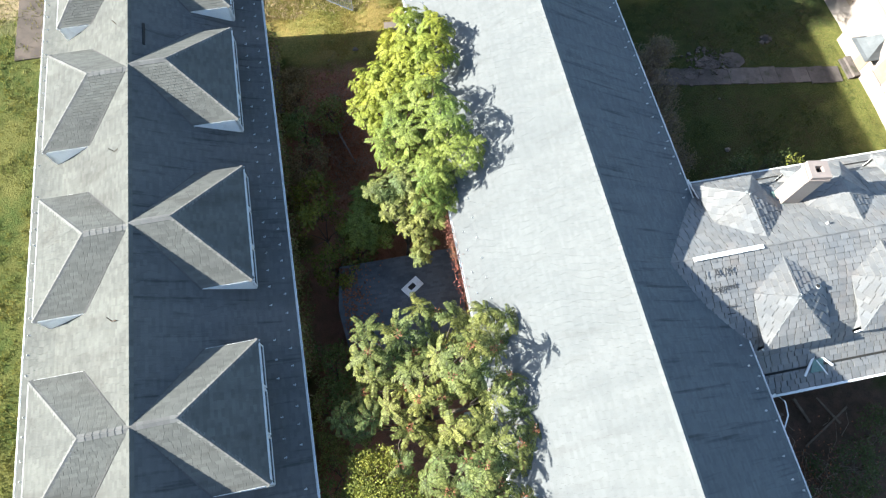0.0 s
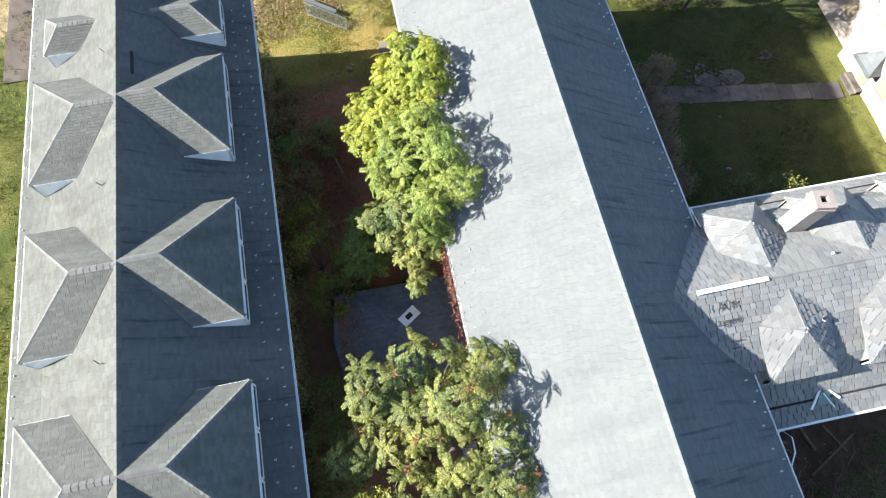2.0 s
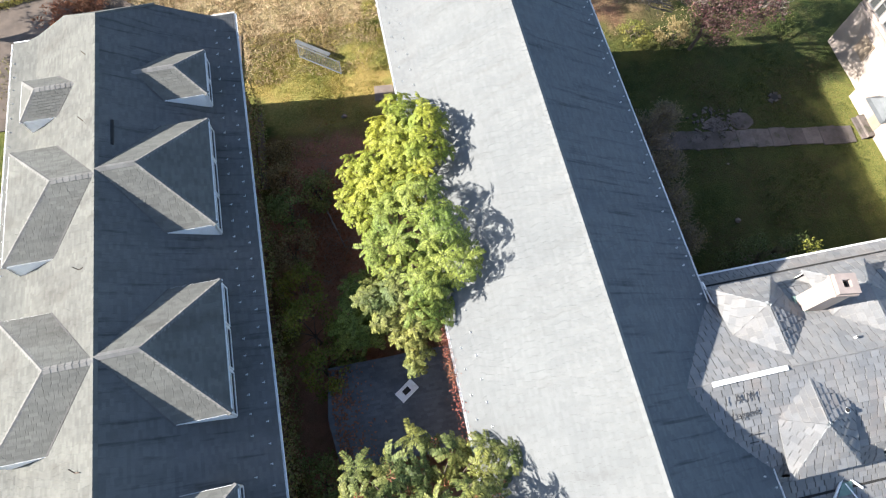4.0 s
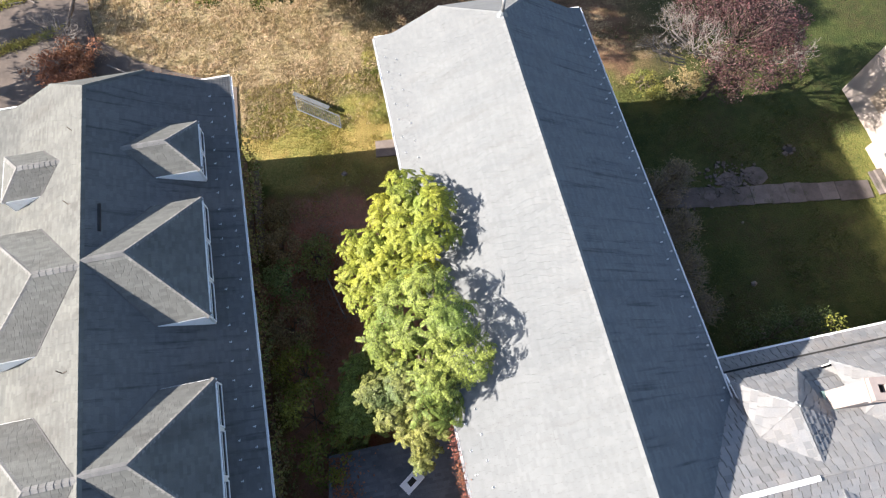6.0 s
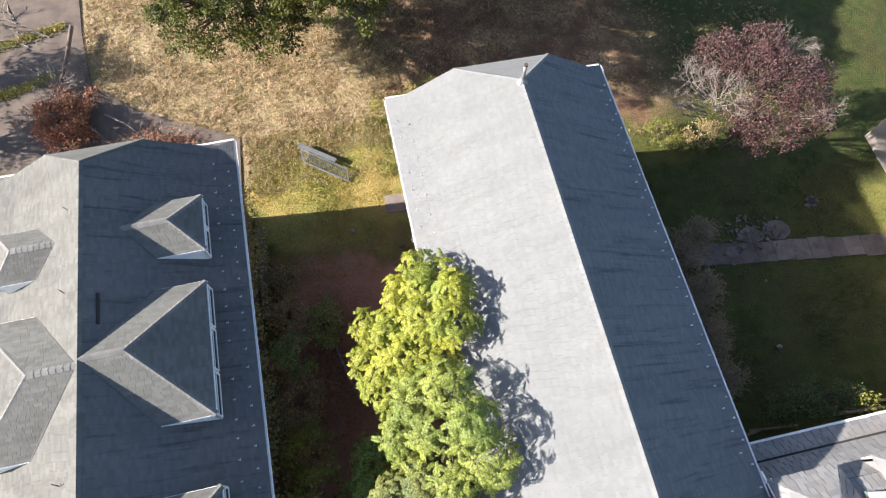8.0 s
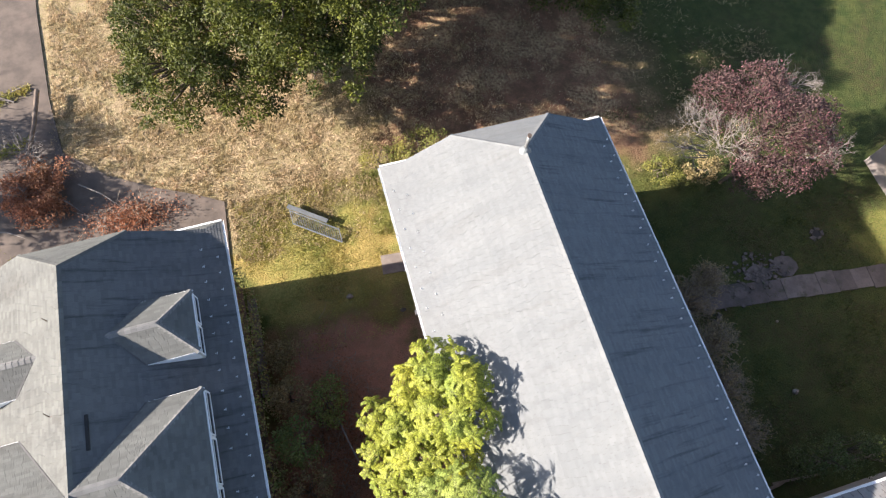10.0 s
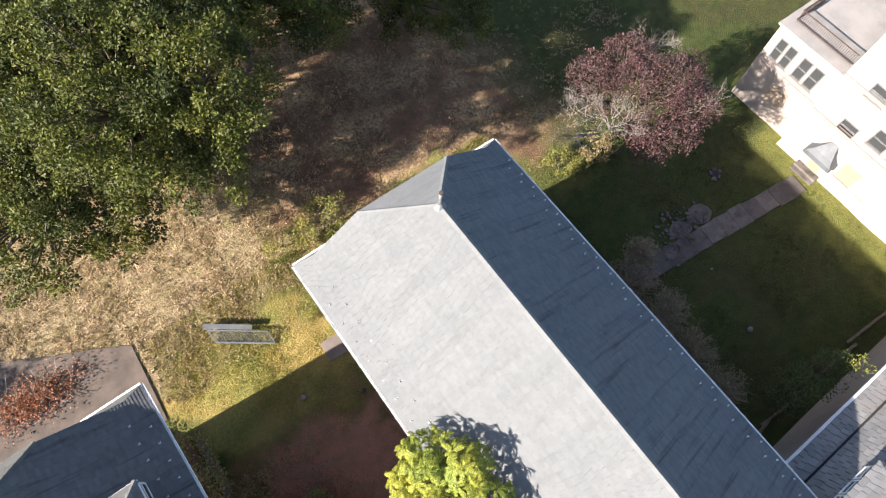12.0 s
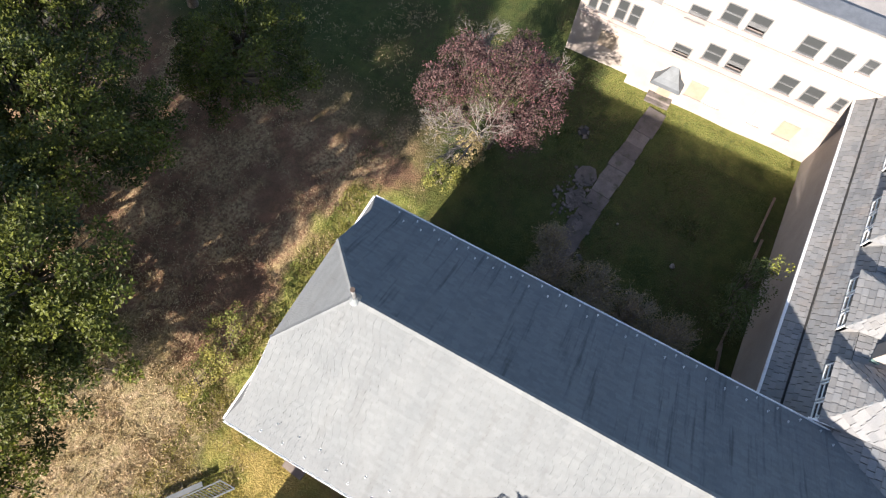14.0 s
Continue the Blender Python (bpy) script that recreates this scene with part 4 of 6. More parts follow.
def link():
    th = thing("link_building", "low link building with a dark shingle roof", "building")
    t, dk = Geo(), Geo()
    zr, yr = 3.05, 12.6
    for s, w in ((1, 2.7), (-1, 2.6)):
        f = [(-3.9, yr, zr), (2.95, yr, zr), (2.95, yr + s * w, zr - 0.45), (-3.6, yr + s * w, zr - 0.45)]
        dk.solid(f, (0, 0, -0.1))
        courses(t, f, 0.33, 0.14, 0.012, 0.3, 0.5, seed=77 + s)
    r = t.obj("roof", M["shingle_low"], th, label="dark shingle roof")
    dk.obj("roof_deck", M["deck"], r)
    Geo().box(-3.3, 2.8, yr - 2.3, yr + 2.4, -0.5, zr - 0.5).obj("wall", M["brick"], th, label="dull brick wall")
    hatch = thing("roof_hatch", "white roof hatch with a broken cover lying on the link roof", "hatch", at=(0.28, 13.25, 2.93), turn=35)
    Geo().box(-0.56, 0.56, -0.32, 0.32, 0.0, 0.14).obj("frame", M["white"], hatch)
    Geo().box(-0.22, 0.18, -0.13, 0.15, 0.143, 0.150).obj("opening", M["dark"], hatch)


link()

# ---- plants ----


def mesh_np(name, V, F, material, parent=None, **k):
    return obj(name, V.reshape(-1, 3).tolist(), F.tolist(), material, parent, **k)


def unit(a):
    return a / np.maximum(np.linalg.norm(a, axis=-1, keepdims=True), 1e-9)


def cards(C, D, N, L, W):
    """Pointed leaves, bent along the middle: base, two sides, tip. Returns vertices and faces."""
    n = len(C)
    D, N = unit(D), unit(N)
    S = unit(np.cross(D, N))
    L, W = np.broadcast_to(L, n)[:, None], np.broadcast_to(W, n)[:, None]
    V = np.stack([C, C + D * L * 0.45 + S * W / 2 + N * W * 0.12, C + D * L, C + D * L * 0.45 - S * W / 2 + N * W * 0.12], 1)
    i = np.arange(n)[:, None] * 4
    return V.reshape(-1, 3), i + np.array([[0, 1, 2, 3]])


def leaf_clumps(centres, radii, per, size, up=0.55, seed=0, shape=0.5, flat=0.75):
    """Leaves on the outer, upper side of many small clumps."""
    g = np.random.default_rng(seed)
    out = []
    for c, r in zip(centres, radii):
        k = max(3, int(per * (r / np.mean(radii)) ** 2))
        d = unit(g.normal(size=(k, 3)) + np.array([0, 0, up]))
        p = np.array(c) + d * r * g.uniform(0.45, 1.05, (k, 1)) * np.array([1, 1, flat])
        out.append((p, unit(d * 0.6 + g.normal(size=(k, 3)) * 0.6), unit(d * 0.5 + np.array([0, 0, 0.9]) + g.normal(size=(k, 3)) * 0.32)))
    P, D, N = (np.concatenate([o[i] for o in out]) for i in range(3))
    L = size * g.uniform(0.7, 1.3, len(P))
    return cards(P, D, N, L, L * shape)


def crown_points(c, r, n, seed, low=-0.25, gap=0.0, inner=0.45):
    """Points spread through the outer part of an uneven egg-shaped crown."""
    R = random.Random(seed)
    out = []
    tries = 0
    while len(out) < n and tries < n * 60:
        tries += 1
        v = Vector((R.gauss(0, 1), R.gauss(0, 1), R.gauss(0, 1)))
        v.normalize()
        if v.z < low:
            continue
        k = R.uniform(inner, 1.0) ** 0.5
        lump = 1 + 0.28 * noise.noise(v * 1.9 + Vector((seed, 0, 0)))
        p = Vector((c[0] + v.x * r[0] * k * lump, c[1] + v.y * r[1] * k * lump, c[2] + v.z * r[2] * k * lump))
        if gap and any((p - q).length < gap for q in out):
            continue
        out.append(p)
    return out


def limbs(base, fork, tips, r0, seed, n_main=6, material=None, parent=None, name="trunk", wig=0.25):
    """A tapered trunk that forks into main limbs, each splitting to the tips nearest to it."""
    R = random.Random(seed)
    g = Geo()
    base, fork = Vector(base), Vector(fork)
    mid = (base + fork) / 2 + Vector((R.uniform(-wig, wig), R.uniform(-wig, wig), 0))
    g.tube([base - Vector((0, 0, 0.3)), base + Vector((0, 0, 0.05)), mid, fork], [r0 * 1.35, r0 * 1.15, r0 * 0.9, r0 * 0.75], 8)
    tips = [Vector(t) for t in tips]
    mains = [tips[R.randrange(len(tips))] for _ in range(n_main)]
    groups = {}
    for t in tips:
        groups.setdefault(min(range(n_main), key=lambda k: (t - mains[k]).length), []).append(t)
    for k, ts in groups.items():
        cen = sum(ts, Vector()) / len(ts)
        knee = fork.lerp(cen, 0.55) + Vector((R.uniform(-wig, wig), R.uniform(-wig, wig), R.uniform(-0.1, 0.3)))
        g.tube([fork, fork.lerp(knee, 0.5) + Vector((0, 0, 0.15)), knee], [r0 * 0.6, r0 * 0.48, r0 * 0.36], 6)
        for t in ts:
            m = knee.lerp(t, 0.5) + Vector((R.uniform(-wig, wig), R.uniform(-wig, wig), R.uniform(-wig, wig) * 0.6))
            g.tube([knee, m, t], [r0 * 0.28, r0 * 0.16, r0 * 0.05], 4)
    return g.obj(name, material or M["bark"], parent, smooth=True)


def broad_tree(name, label, base, c, r, n, per, size, material, seed, r0=0.3, low=-0.3, clump=(0.55, 1.1), bark="bark", group="", shape=0.55, category="tree"):
    """A broad-leaved tree: trunk with limbs, and a crown of many leaf clumps with gaps between them."""
    th = thing(name, label, category, group, at=base)
    b = Vector(base)
    tips = crown_points(c, r, n, seed, low, gap=clump[0] * 0.8)
    R = random.Random(seed + 1)
    rel = [t - b for t in tips]
    fork = (Vector(c) - b) * 0.55
    fork.z = max(0.8, (c[2] - b.z) * 0.5)
    limbs((0, 0, 0), fork, rel, r0, seed, 7, M[bark], th)
    V, F = leaf_clumps([tuple(p) for p in rel], [R.uniform(*clump) for _ in rel], per, size, seed=seed, shape=shape)
    mesh_np("crown", V, F, M[material], th)
    return th


def feather_leaf(length, pairs, seed, width=0.05, leaflet=0.17, droop=0.35):
    """One compound leaf along +x: a drooping rachis with pairs of pointed leaflets."""
    g = np.random.default_rng(seed)
    s = np.linspace(0.18, 0.97, pairs)
    curve = lambda u: np.stack([u * length * (1 - 0.12 * droop * u), 0 * u, length * (0.10 * u - droop * u * u)], -1)
    P = curve(s)
    T = unit(curve(s + 0.02) - curve(s - 0.02))
    side = np.array([0.0, 1.0, 0.0])
    Vs, Fs, off = [], [], 0
    for q in (-1, 1):
        D = unit(T * 0.45 + side * q + np.array([0, 0, -0.22]) + g.normal(size=P.shape) * 0.08)
        N = unit(np.cross(D, T) * (-q) + g.normal(size=P.shape) * 0.15)
        N[N[:, 2] < 0] *= -1
        L = leaflet * (0.55 + 0.45 * np.sin(np.pi * (0.2 + 0.72 * (1 - np.abs(s - 0.42) / 0.6)).clip(0, 1) / 2 * 1.2)) * g.uniform(0.85, 1.1, pairs)
        v, f = cards(P, D, N, L, np.full(pairs, width))
        Vs.append(v)
        Fs.append(f + off)
        off += len(v)
    r = curve(np.linspace(0, 1, 5))
    w = 0.011
    rv = np.concatenate([r + [0, w, 0], r - [0, w, 0]])
    rf = np.array([[k, k + 5, k + 6, k + 1] for k in range(4)]) + off
    return np.concatenate(Vs + [rv]), np.concatenate(Fs + [rf])


def rosette_tree(name, label, base, tips, r0, material, length, per, seed, seeds_at=0.0, width=0.055, leaflet=0.18, pairs=11, objects=300, second=None):
    """A tree of heaven: bare limbs that end in rosettes of long compound leaves. The uppermost leaves are objects of their own."""
    th = thing(name, label, "tree", at=base)
    b = Vector(base)
    R = random.Random(seed)
    ways = [n for _, n in tips]
    rel = [t - b for t, _ in tips]
    low = min(t.z for t in rel)
    limbs((0, 0, 0), (R.uniform(-0.3, 0.3), R.uniform(-0.3, 0.3), max(1.0, low * 0.45)), rel, r0, seed, 6, M["bark"], th)
    kinds = [feather_leaf(length * k, pairs, seed * 7 + i, width, leaflet) for i, k in enumerate((0.85, 1.0, 1.1, 0.95))]
    meshes = []
    for V, F in kinds:
        me = bpy.data.meshes.new("leaf")
        me.from_pydata(V.tolist(), [], F.tolist())
        me.materials.append(M[material])
        meshes.append(me)
    places = []
    for t, way in zip(rel, ways):
        turn = R.uniform(0, 360)
        axis = (way * 0.75 + Vector((R.gauss(0, 0.12), R.gauss(0, 0.12), 1.0))).to_track_quat("Z", "Y").to_matrix().to_4x4()
        for k in range(per):
            m = Matrix.Translation(t + Vector((0, 0, R.uniform(-0.12, 0.05)))) @ axis @ pose(0, 0, 0, 0, 0, turn + 137.5 * k + R.uniform(-15, 15)) @ pose(0, 0, 0, R.uniform(-20, 20), R.uniform(-30, 14) + k * 1.5, 0)
            m = m @ Matrix.Diagonal((*[R.uniform(0.8, 1.15)] * 3, 1))
            places.append((t.z, m, R.randrange(4)))
    places.sort(key=lambda p: -p[0])
    for _, m, k in places[:objects]:
        shared("leaf", meshes[k], m, th)
    Vs, Fs, off = [], [], 0
    for _, m, k in places[objects:]:
        V, F = kinds[k]
        A = np.array(m)
        Vs.append(V @ A[:3, :3].T + A[:3, 3])
        Fs.append(F + off)
        off += len(V)
    if Vs:
        mesh_np("crown", np.concatenate(Vs), np.concatenate(Fs), M[second or material], th, kind="stuff")
    if seeds_at:
        c = [tuple(t + Vector((0, 0, 0.08))) for t in rel if R.random() < seeds_at]
        if c:
            V, F = leaf_clumps(c, [0.2] * len(c), 26, 0.1, seed=seed + 3, shape=0.5)
            mesh_np("seed_cluster", V, F, M["seed"], th, label="reddish seed clusters", kind="stuff")
    return th


def lobe_tips(lobes, gap, seed, reach=1.75, depth=0.85):
    """Branch tips over the upper sides of several overlapping lobes (x, y, top, radius): the tip and the way it points."""
    R = random.Random(seed)
    out = []
    cen = [(Vector((x, y, z - r * depth)), r) for x, y, z, r in lobes]
    for c, r in cen:
        for _ in range(int(260 * r * r)):
            a, th = R.uniform(0, 2 * math.pi), reach * math.sqrt(R.random())
            n = Vector((math.sin(th) * math.cos(a), math.sin(th) * math.sin(a), math.cos(th)))
            k = r * R.choice((0.7, 0.85, 1.0, 1.05, 1.2)) * R.uniform(0.95, 1.06)
            p = c + Vector((n.x * k, n.y * k, n.z * k * depth))
            if any(d is not c and (p - d).length < 0.72 * q for d, q in cen):
                continue
            if any((p - q).length < gap for q, _ in out):
                continue
            out.append((p, n))
    return out


def split_lobes(c, r, n, seed, size=0.42):
    """Lobes over the upper part of an egg-shaped crown, each of its own size."""
    R = random.Random(seed)
    out = []
    for k in range(n):
        z = 1 - (k + 0.5) / n * 1.5
        a = k * 2.4 + R.uniform(-0.5, 0.5)
        h = math.sqrt(max(0.0, 1 - z * z)) * R.uniform(0.62, 0.85)
        q = size * R.uniform(0.75, 1.2)
        out.append((c[0] + r[0] * h * math.cos(a), c[1] + r[1] * h * math.sin(a), c[2] + r[2] * (z * 0.72 + q * 0.8), r[0] * q))
    return out


def lobed_tree(name, label, base, lobes, gap, per, size, material, seed, r0=0.3, clump=(0.4, 0.8), bark="bark", group="", shape=0.55, category="tree", reach=1.9):
    """A broad-leaved tree whose crown is made of several lobes of leaf clumps."""
    th = thing(name, label, category, group, at=base)
    b = Vector(base)
    rel = [p - b for p, _ in lobe_tips(lobes, gap, seed, reach)]
    R = random.Random(seed + 1)
    mean = sum(rel, Vector()) / len(rel)
    limbs((0, 0, 0), (mean.x * 0.4, mean.y * 0.4, max(0.8, mean.z * 0.45)), rel, r0, seed, 8, M[bark], th)
    V, F = leaf_clumps([tuple(p) for p in rel], [R.uniform(*clump) for _ in rel], per, size, seed=seed, shape=shape)
    mesh_np("crown", V, F, M[material], th)
    return th


TREE_B = [(0.1, 9.48, 9.04, 1.15), (1.61, 9.33, 9.04, 1.1), (3.03, 8.85, 9.85, 1.1), (-1.66, 8.94, 9.22, 1.5), (-2.96, 6.4, 8.05, 1.2), (0.1, 7.03, 9.49, 1.3), (1.63, 7.26, 11.29, 1.35), (3.14, 5.72, 9.94, 1.0), (3.03, 4.0, 9.67, 1.1), (-1.26, 6.31, 8.95, 1.2), (1.52, 2.99, 9.85, 1.2), (0.3, 3.19, 9.13, 1.3), (2.12, 1.78, 9.76, 1.1), (-1.0, 4.4, 8.5, 1.1), (1.52, 5.21, 9.85, 1.3), (-0.2, 0.99, 8.68, 1.4)]
TREE_A2 = [(3.17, 18.85, 11.56, 1.09), (2.55, 20.37, 11.3, 1.04), (2.03, 19.07, 10.35, 1.33), (1.21, 20.26, 10.01, 1.14), (3.66, 17.45, 10.61, 1.04), (2.33, 16.82, 10.27, 1.14), (1.72, 17.4, 9.66, 1.14), (0.5, 19.1, 9.23, 1.04), (1.92, 15.76, 9.32, 0.9)]
TREE_A1 = [(2.64, 25.55, 10.35, 1.19), (3.66, 24.47, 10.78, 1.0), (1.61, 25.35, 9.32, 1.14), (2.22, 23.78, 9.92, 1.33), (3.25, 22.93, 10.7, 1.09), (0.8, 23.79, 8.8, 1.04), (-0.4, 24.5, 7.2, 1.04), (1.1, 22.32, 9.41, 1.14), (0.1, 22.05, 8.46, 0.95), (-0.6, 22.9, 7.5, 0.95), (-0.1, 21.05, 8.46, 0.95), (2.22, 21.75, 9.92, 1.09)]
TREE_A3 = [(0.9, 16.9, 9.4, 0.95), (1.9, 16.6, 9.6, 0.9), (-0.4, 17.0, 8.4, 0.8), (0.2, 16.1, 8.2, 0.85), (1.5, 15.7, 8.8, 0.8), (2.1, 15.1, 8.4, 0.6), (0.9, 15.0, 7.6, 0.7), (1.2, 14.4, 7.0, 0.5), (0.9, 13.9, 6.2, 0.35)]
PURPLE = [(23.6, 37.3, 6.9, 1.25), (25.7, 37.3, 7.4, 1.12), (24.9, 35.4, 7.9, 1.29), (28.1, 34.4, 6.8, 1.07), (27.1, 32.5, 6.7, 1.25), (25.2, 31.8, 6.2, 0.99), (23.9, 33.0, 6.4, 1.07), (26.4, 34.0, 7.8, 1.2), (22.9, 35.6, 6.0, 0.6), (24.4, 32.4, 4.4, 0.9)]
PURPLE_BARE = [(28.2, 37.0, 7.3, 1.0), (21.7, 36.6, 6.3, 1.2), (20.5, 35.3, 5.3, 1.0), (22.4, 34.3, 6.9, 1.3), (27.9, 31.9, 7.0, 0.85)]


def build_trees():
    # courtyard
    rosette_tree("tree_of_heaven", "large tree of heaven, compound leaves and reddish seed clusters", (-0.3, 5.8, 0), lobe_tips([(x, y, z, r * 0.8) for x, y, z, r in TREE_B], 1.0, 3), 0.24, "leaf_ail", 0.8, 13, 21, seeds_at=0.5, leaflet=0.19, width=0.06, pairs=13)
    rosette_tree("tree_of_heaven", "green tree of heaven leaning over the roof edge", (1.6, 18.2, 0), lobe_tips([(x, y, z, r * 0.84) for x, y, z, r in TREE_A2], 0.86, 5), 0.2, "leaf_green", 0.78, 12, 22, leaflet=0.17, width=0.055, pairs=13)
    rosette_tree("yellowing_tree", "bright yellow-green tree with feathery compound leaves", (1.2, 23.6, 0), lobe_tips([(x, y, z, r * 0.8) for x, y, z, r in TREE_A1], 0.56, 7), 0.2, "leaf_yellow", 0.5, 11, 23, leaflet=0.135, width=0.05, pairs=10)
    rosette_tree("sapling", "dark green tree of heaven saplings in the shade", (-1.4, 18.2, 0), lobe_tips([(-1.5, 17.2, 4.6, 1.1), (-1.0, 18.7, 4.2, 0.9)], 0.62, 9), 0.07, "leaf_green", 0.75, 9, 24, leaflet=0.2, width=0.07, objects=120)
    rosette_tree("small_tree", "small yellow-green tree beside the link roof", (0.8, 16.2, 0), lobe_tips([(x, y, z, r * 0.85) for x, y, z, r in TREE_A3], 0.5, 31), 0.12, "leaf_ail", 0.5, 10, 31, leaflet=0.15, width=0.055, pairs=9)
    lobed_tree("small_tree", "light green fine-leaved tree in the courtyard", (-2.6, 3.0, 0), [(-2.7, 3.4, 8.0, 1.1), (-2.0, 2.4, 7.8, 1.1), (-3.4, 2.4, 7.2, 1.1), (-2.6, 1.2, 7.2, 1.1)], 0.38, 80, 0.11, "leaf_olive", 33, 0.12, (0.25, 0.48))
    # thicket along the long wing
    spots = [(-5.0, 27.6, 3.0, 0.8, "leaf_sparse"), (-4.8, 25.2, 3.6, 0.9, "leaf_dark"), (-4.9, 22.6, 3.4, 1.0, "leaf_sparse"), (-4.5, 19.8, 4.4, 1.1, "leaf_olive"), (-4.2, 17.4, 5.4, 1.4, "leaf_olive"), (-3.9, 15.4, 3.8, 1.2, "leaf_olive"), (-4.7, 9.6, 3.0, 1.1, "leaf_dark"), (-5.0, 7.0, 3.4, 1.2, "leaf_dark"), (-5.1, 4.2, 3.2, 1.2, "leaf_dark"), (-2.6, 16.6, 2.0, 1.1, "leaf_dark"), (-1.2, 10.0, 2.6, 1.2, "leaf_dark"), (-3.0, 9.0, 2.4, 1.2, "leaf_dark"), (-3.2, 27.0, 1.4, 0.9, "leaf_dark"), (-5.1, 30.0, 1.6, 0.6, "leaf_sparse")]
    for k, (x, y, h, r, m) in enumerate(spots):
        lab = {"leaf_dark": "dark green shrub by the brick wall", "leaf_sparse": "brownish straggling shrub by the brick wall", "leaf_olive": "olive-green leafy shrub in the courtyard"}[m]
        broad_tree("shrub", lab, (x, y, 0), (x + 0.1, y, h * 0.62), (r * 1.15, r * 1.35, h * 0.5), 26, 55, 0.15, m, 50 + k, 0.06, -0.6, (0.25, 0.5), group="courtyard shrubs", category="shrub")
    # dead brush on the courtyard floor
    brush("dead_brush", "reddish dead brush on the courtyard floor", (-2.6, 24.8), (2.2, 5.0), 230, 1.0, "leaf_rust", 5200, 71)
    brush("dead_brush", "brown dead brush below the link roof", (-1.5, 1.0), (2.6, 2.6), 60, 0.7, "leaf_rust", 500, 72)
    # north of the middle wing
    broad_tree("shrub", "light green open shrub by the clipped gable", (5.9, 41.0, 0), (5.9, 41.0, 1.3), (2.0, 1.3, 1.2), 38, 50, 0.12, "verge", 81, 0.06, -0.5, (0.25, 0.5), category="shrub")
    broad_tree("shrub", "low light green shrub in dry grass", (3.3, 41.4, 0), (3.3, 41.4, 0.7), (1.4, 1.0, 0.7), 22, 45, 0.12, "verge", 82, 0.05, -0.5, (0.22, 0.45), category="shrub")
    # sparse bushes along the shaded side of the middle wing
    for k, (x, y, rx, ry) in enumerate(((18.7, 27.0, 1.5, 1.7), (19.2, 24.3, 1.5, 1.7), (18.6, 21.8, 1.5, 1.7), (18.4, 19.3, 1.4, 1.5), (20.4, 27.9, 1.1, 1.1), (17.4, 20.4, 1.2, 1.4), (17.6, 24.2, 1.2, 1.5))):
        twiggy("bare_bush", "sparse twiggy bush with few tan leaves", (x, y, ground_z(x)), rx, ry, 3.6, 130, 91 + k)
    # bush by the slate range
    broad_tree("shrub", "tall bush with yellow tips by the slate eaves", (22.0, 16.6, ground_z(22)), (22.0, 16.8, 2.6), (2.4, 1.0, 2.0), 60, 45, 0.13, "leaf_shade", 97, 0.08, -0.6, (0.3, 0.55), category="shrub")
    broad_tree("shrub", "yellow-leaved top of a bush against the slate eaves", (23.6, 16.4, ground_z(23)), (23.6, 16.2, 4.4), (0.5, 0.4, 0.7), 7, 22, 0.14, "leaf_olive", 98, 0.05, -0.6, (0.22, 0.4), category="shrub")
    # oaks
    oaks = [((-4.6, 48.0), 5.2, 10.4), ((2.2, 47.0), 5.5, 16.5), ((8.8, 50.8), 5.2, 14.5), ((-2.0, 54.0), 5.6, 14.0), ((5.5, 57.5), 6.0, 15.5), ((13.6, 56.5), 4.6, 14.0), ((19.9, 48.8), 3.6, 9.0), ((13.0, 65.0), 6.0, 14.0), ((2.0, 66.0), 6.0, 14.0), ((26.0, 58.0), 5.0, 12.0), ((0.9, 45.2), 3.7, 11.5)]
    for k, ((x, y), r, top) in enumerate(oaks):
        h = (top - (0.8, 7.6, 6.0, 2.0, 4.0, 4.0, 1.0, 4.0, 4.0, 4.0, 7.0, 6.0)[k]) / 2
        lobes = split_lobes((x, y, top - h), (r, r, h), 11 if k == 1 else 15, 120 + k, 0.36)
        base = (x - 0.5, y + (7.0 if k == 10 else 4.0 if k in (0, 1, 2, 6) else 1.5), ground_z(x))
        lobed_tree("oak", "broad green oak with a dense uneven crown", base, lobes, 1.12, 300, 0.17, "leaf_oak", 120 + k, 0.36, (0.4, 0.95), group="wood of oaks", reach=1.4)
    for x, y, r, top in ((-28.6, 44.3, 2.4, 7.5), (-28.8, 49.6, 2.2, 7.0)):
        lobed_tree("roadside_tree", "dark green tree shading the drive", (x, y, 0), split_lobes((x, y, top * 0.6), (r, r, top * 0.4), 9, 170), 0.7, 50, 0.24, "leaf_oak", 171, 0.2, (0.35, 0.7))
    # purple tree
    root = (25.6, 34.6, ground_z(25.6))
    th = lobed_tree("purple_tree", "purple-leaved tree with bare pale branches at its edge", root, PURPLE, 0.5, 52, 0.14, "leaf_purple", 141, 0.13, (0.25, 0.5), reach=2.0)
    V, F = leaf_clumps([tuple(p - Vector(root)) for p, _ in lobe_tips(PURPLE, 0.8, 147)], [0.4, 0.6] * 400, 22, 0.13, seed=148)
    mesh_np("inner_crown", V, F, M["leaf_bronze"], th, label="dark bronze inner leaves", kind="stuff")
    bare_fans(th, root, PURPLE_BARE, 142)
    broad_tree("shrub", "straw-yellow shrub below the purple tree", (24.2, 35.2, ground_z(24)), (24.2, 35.3, 0.3), (1.2, 0.9, 0.9), 24, 50, 0.15, "leaf_sparse", 145, 0.04, -0.5, (0.2, 0.4), category="shrub")
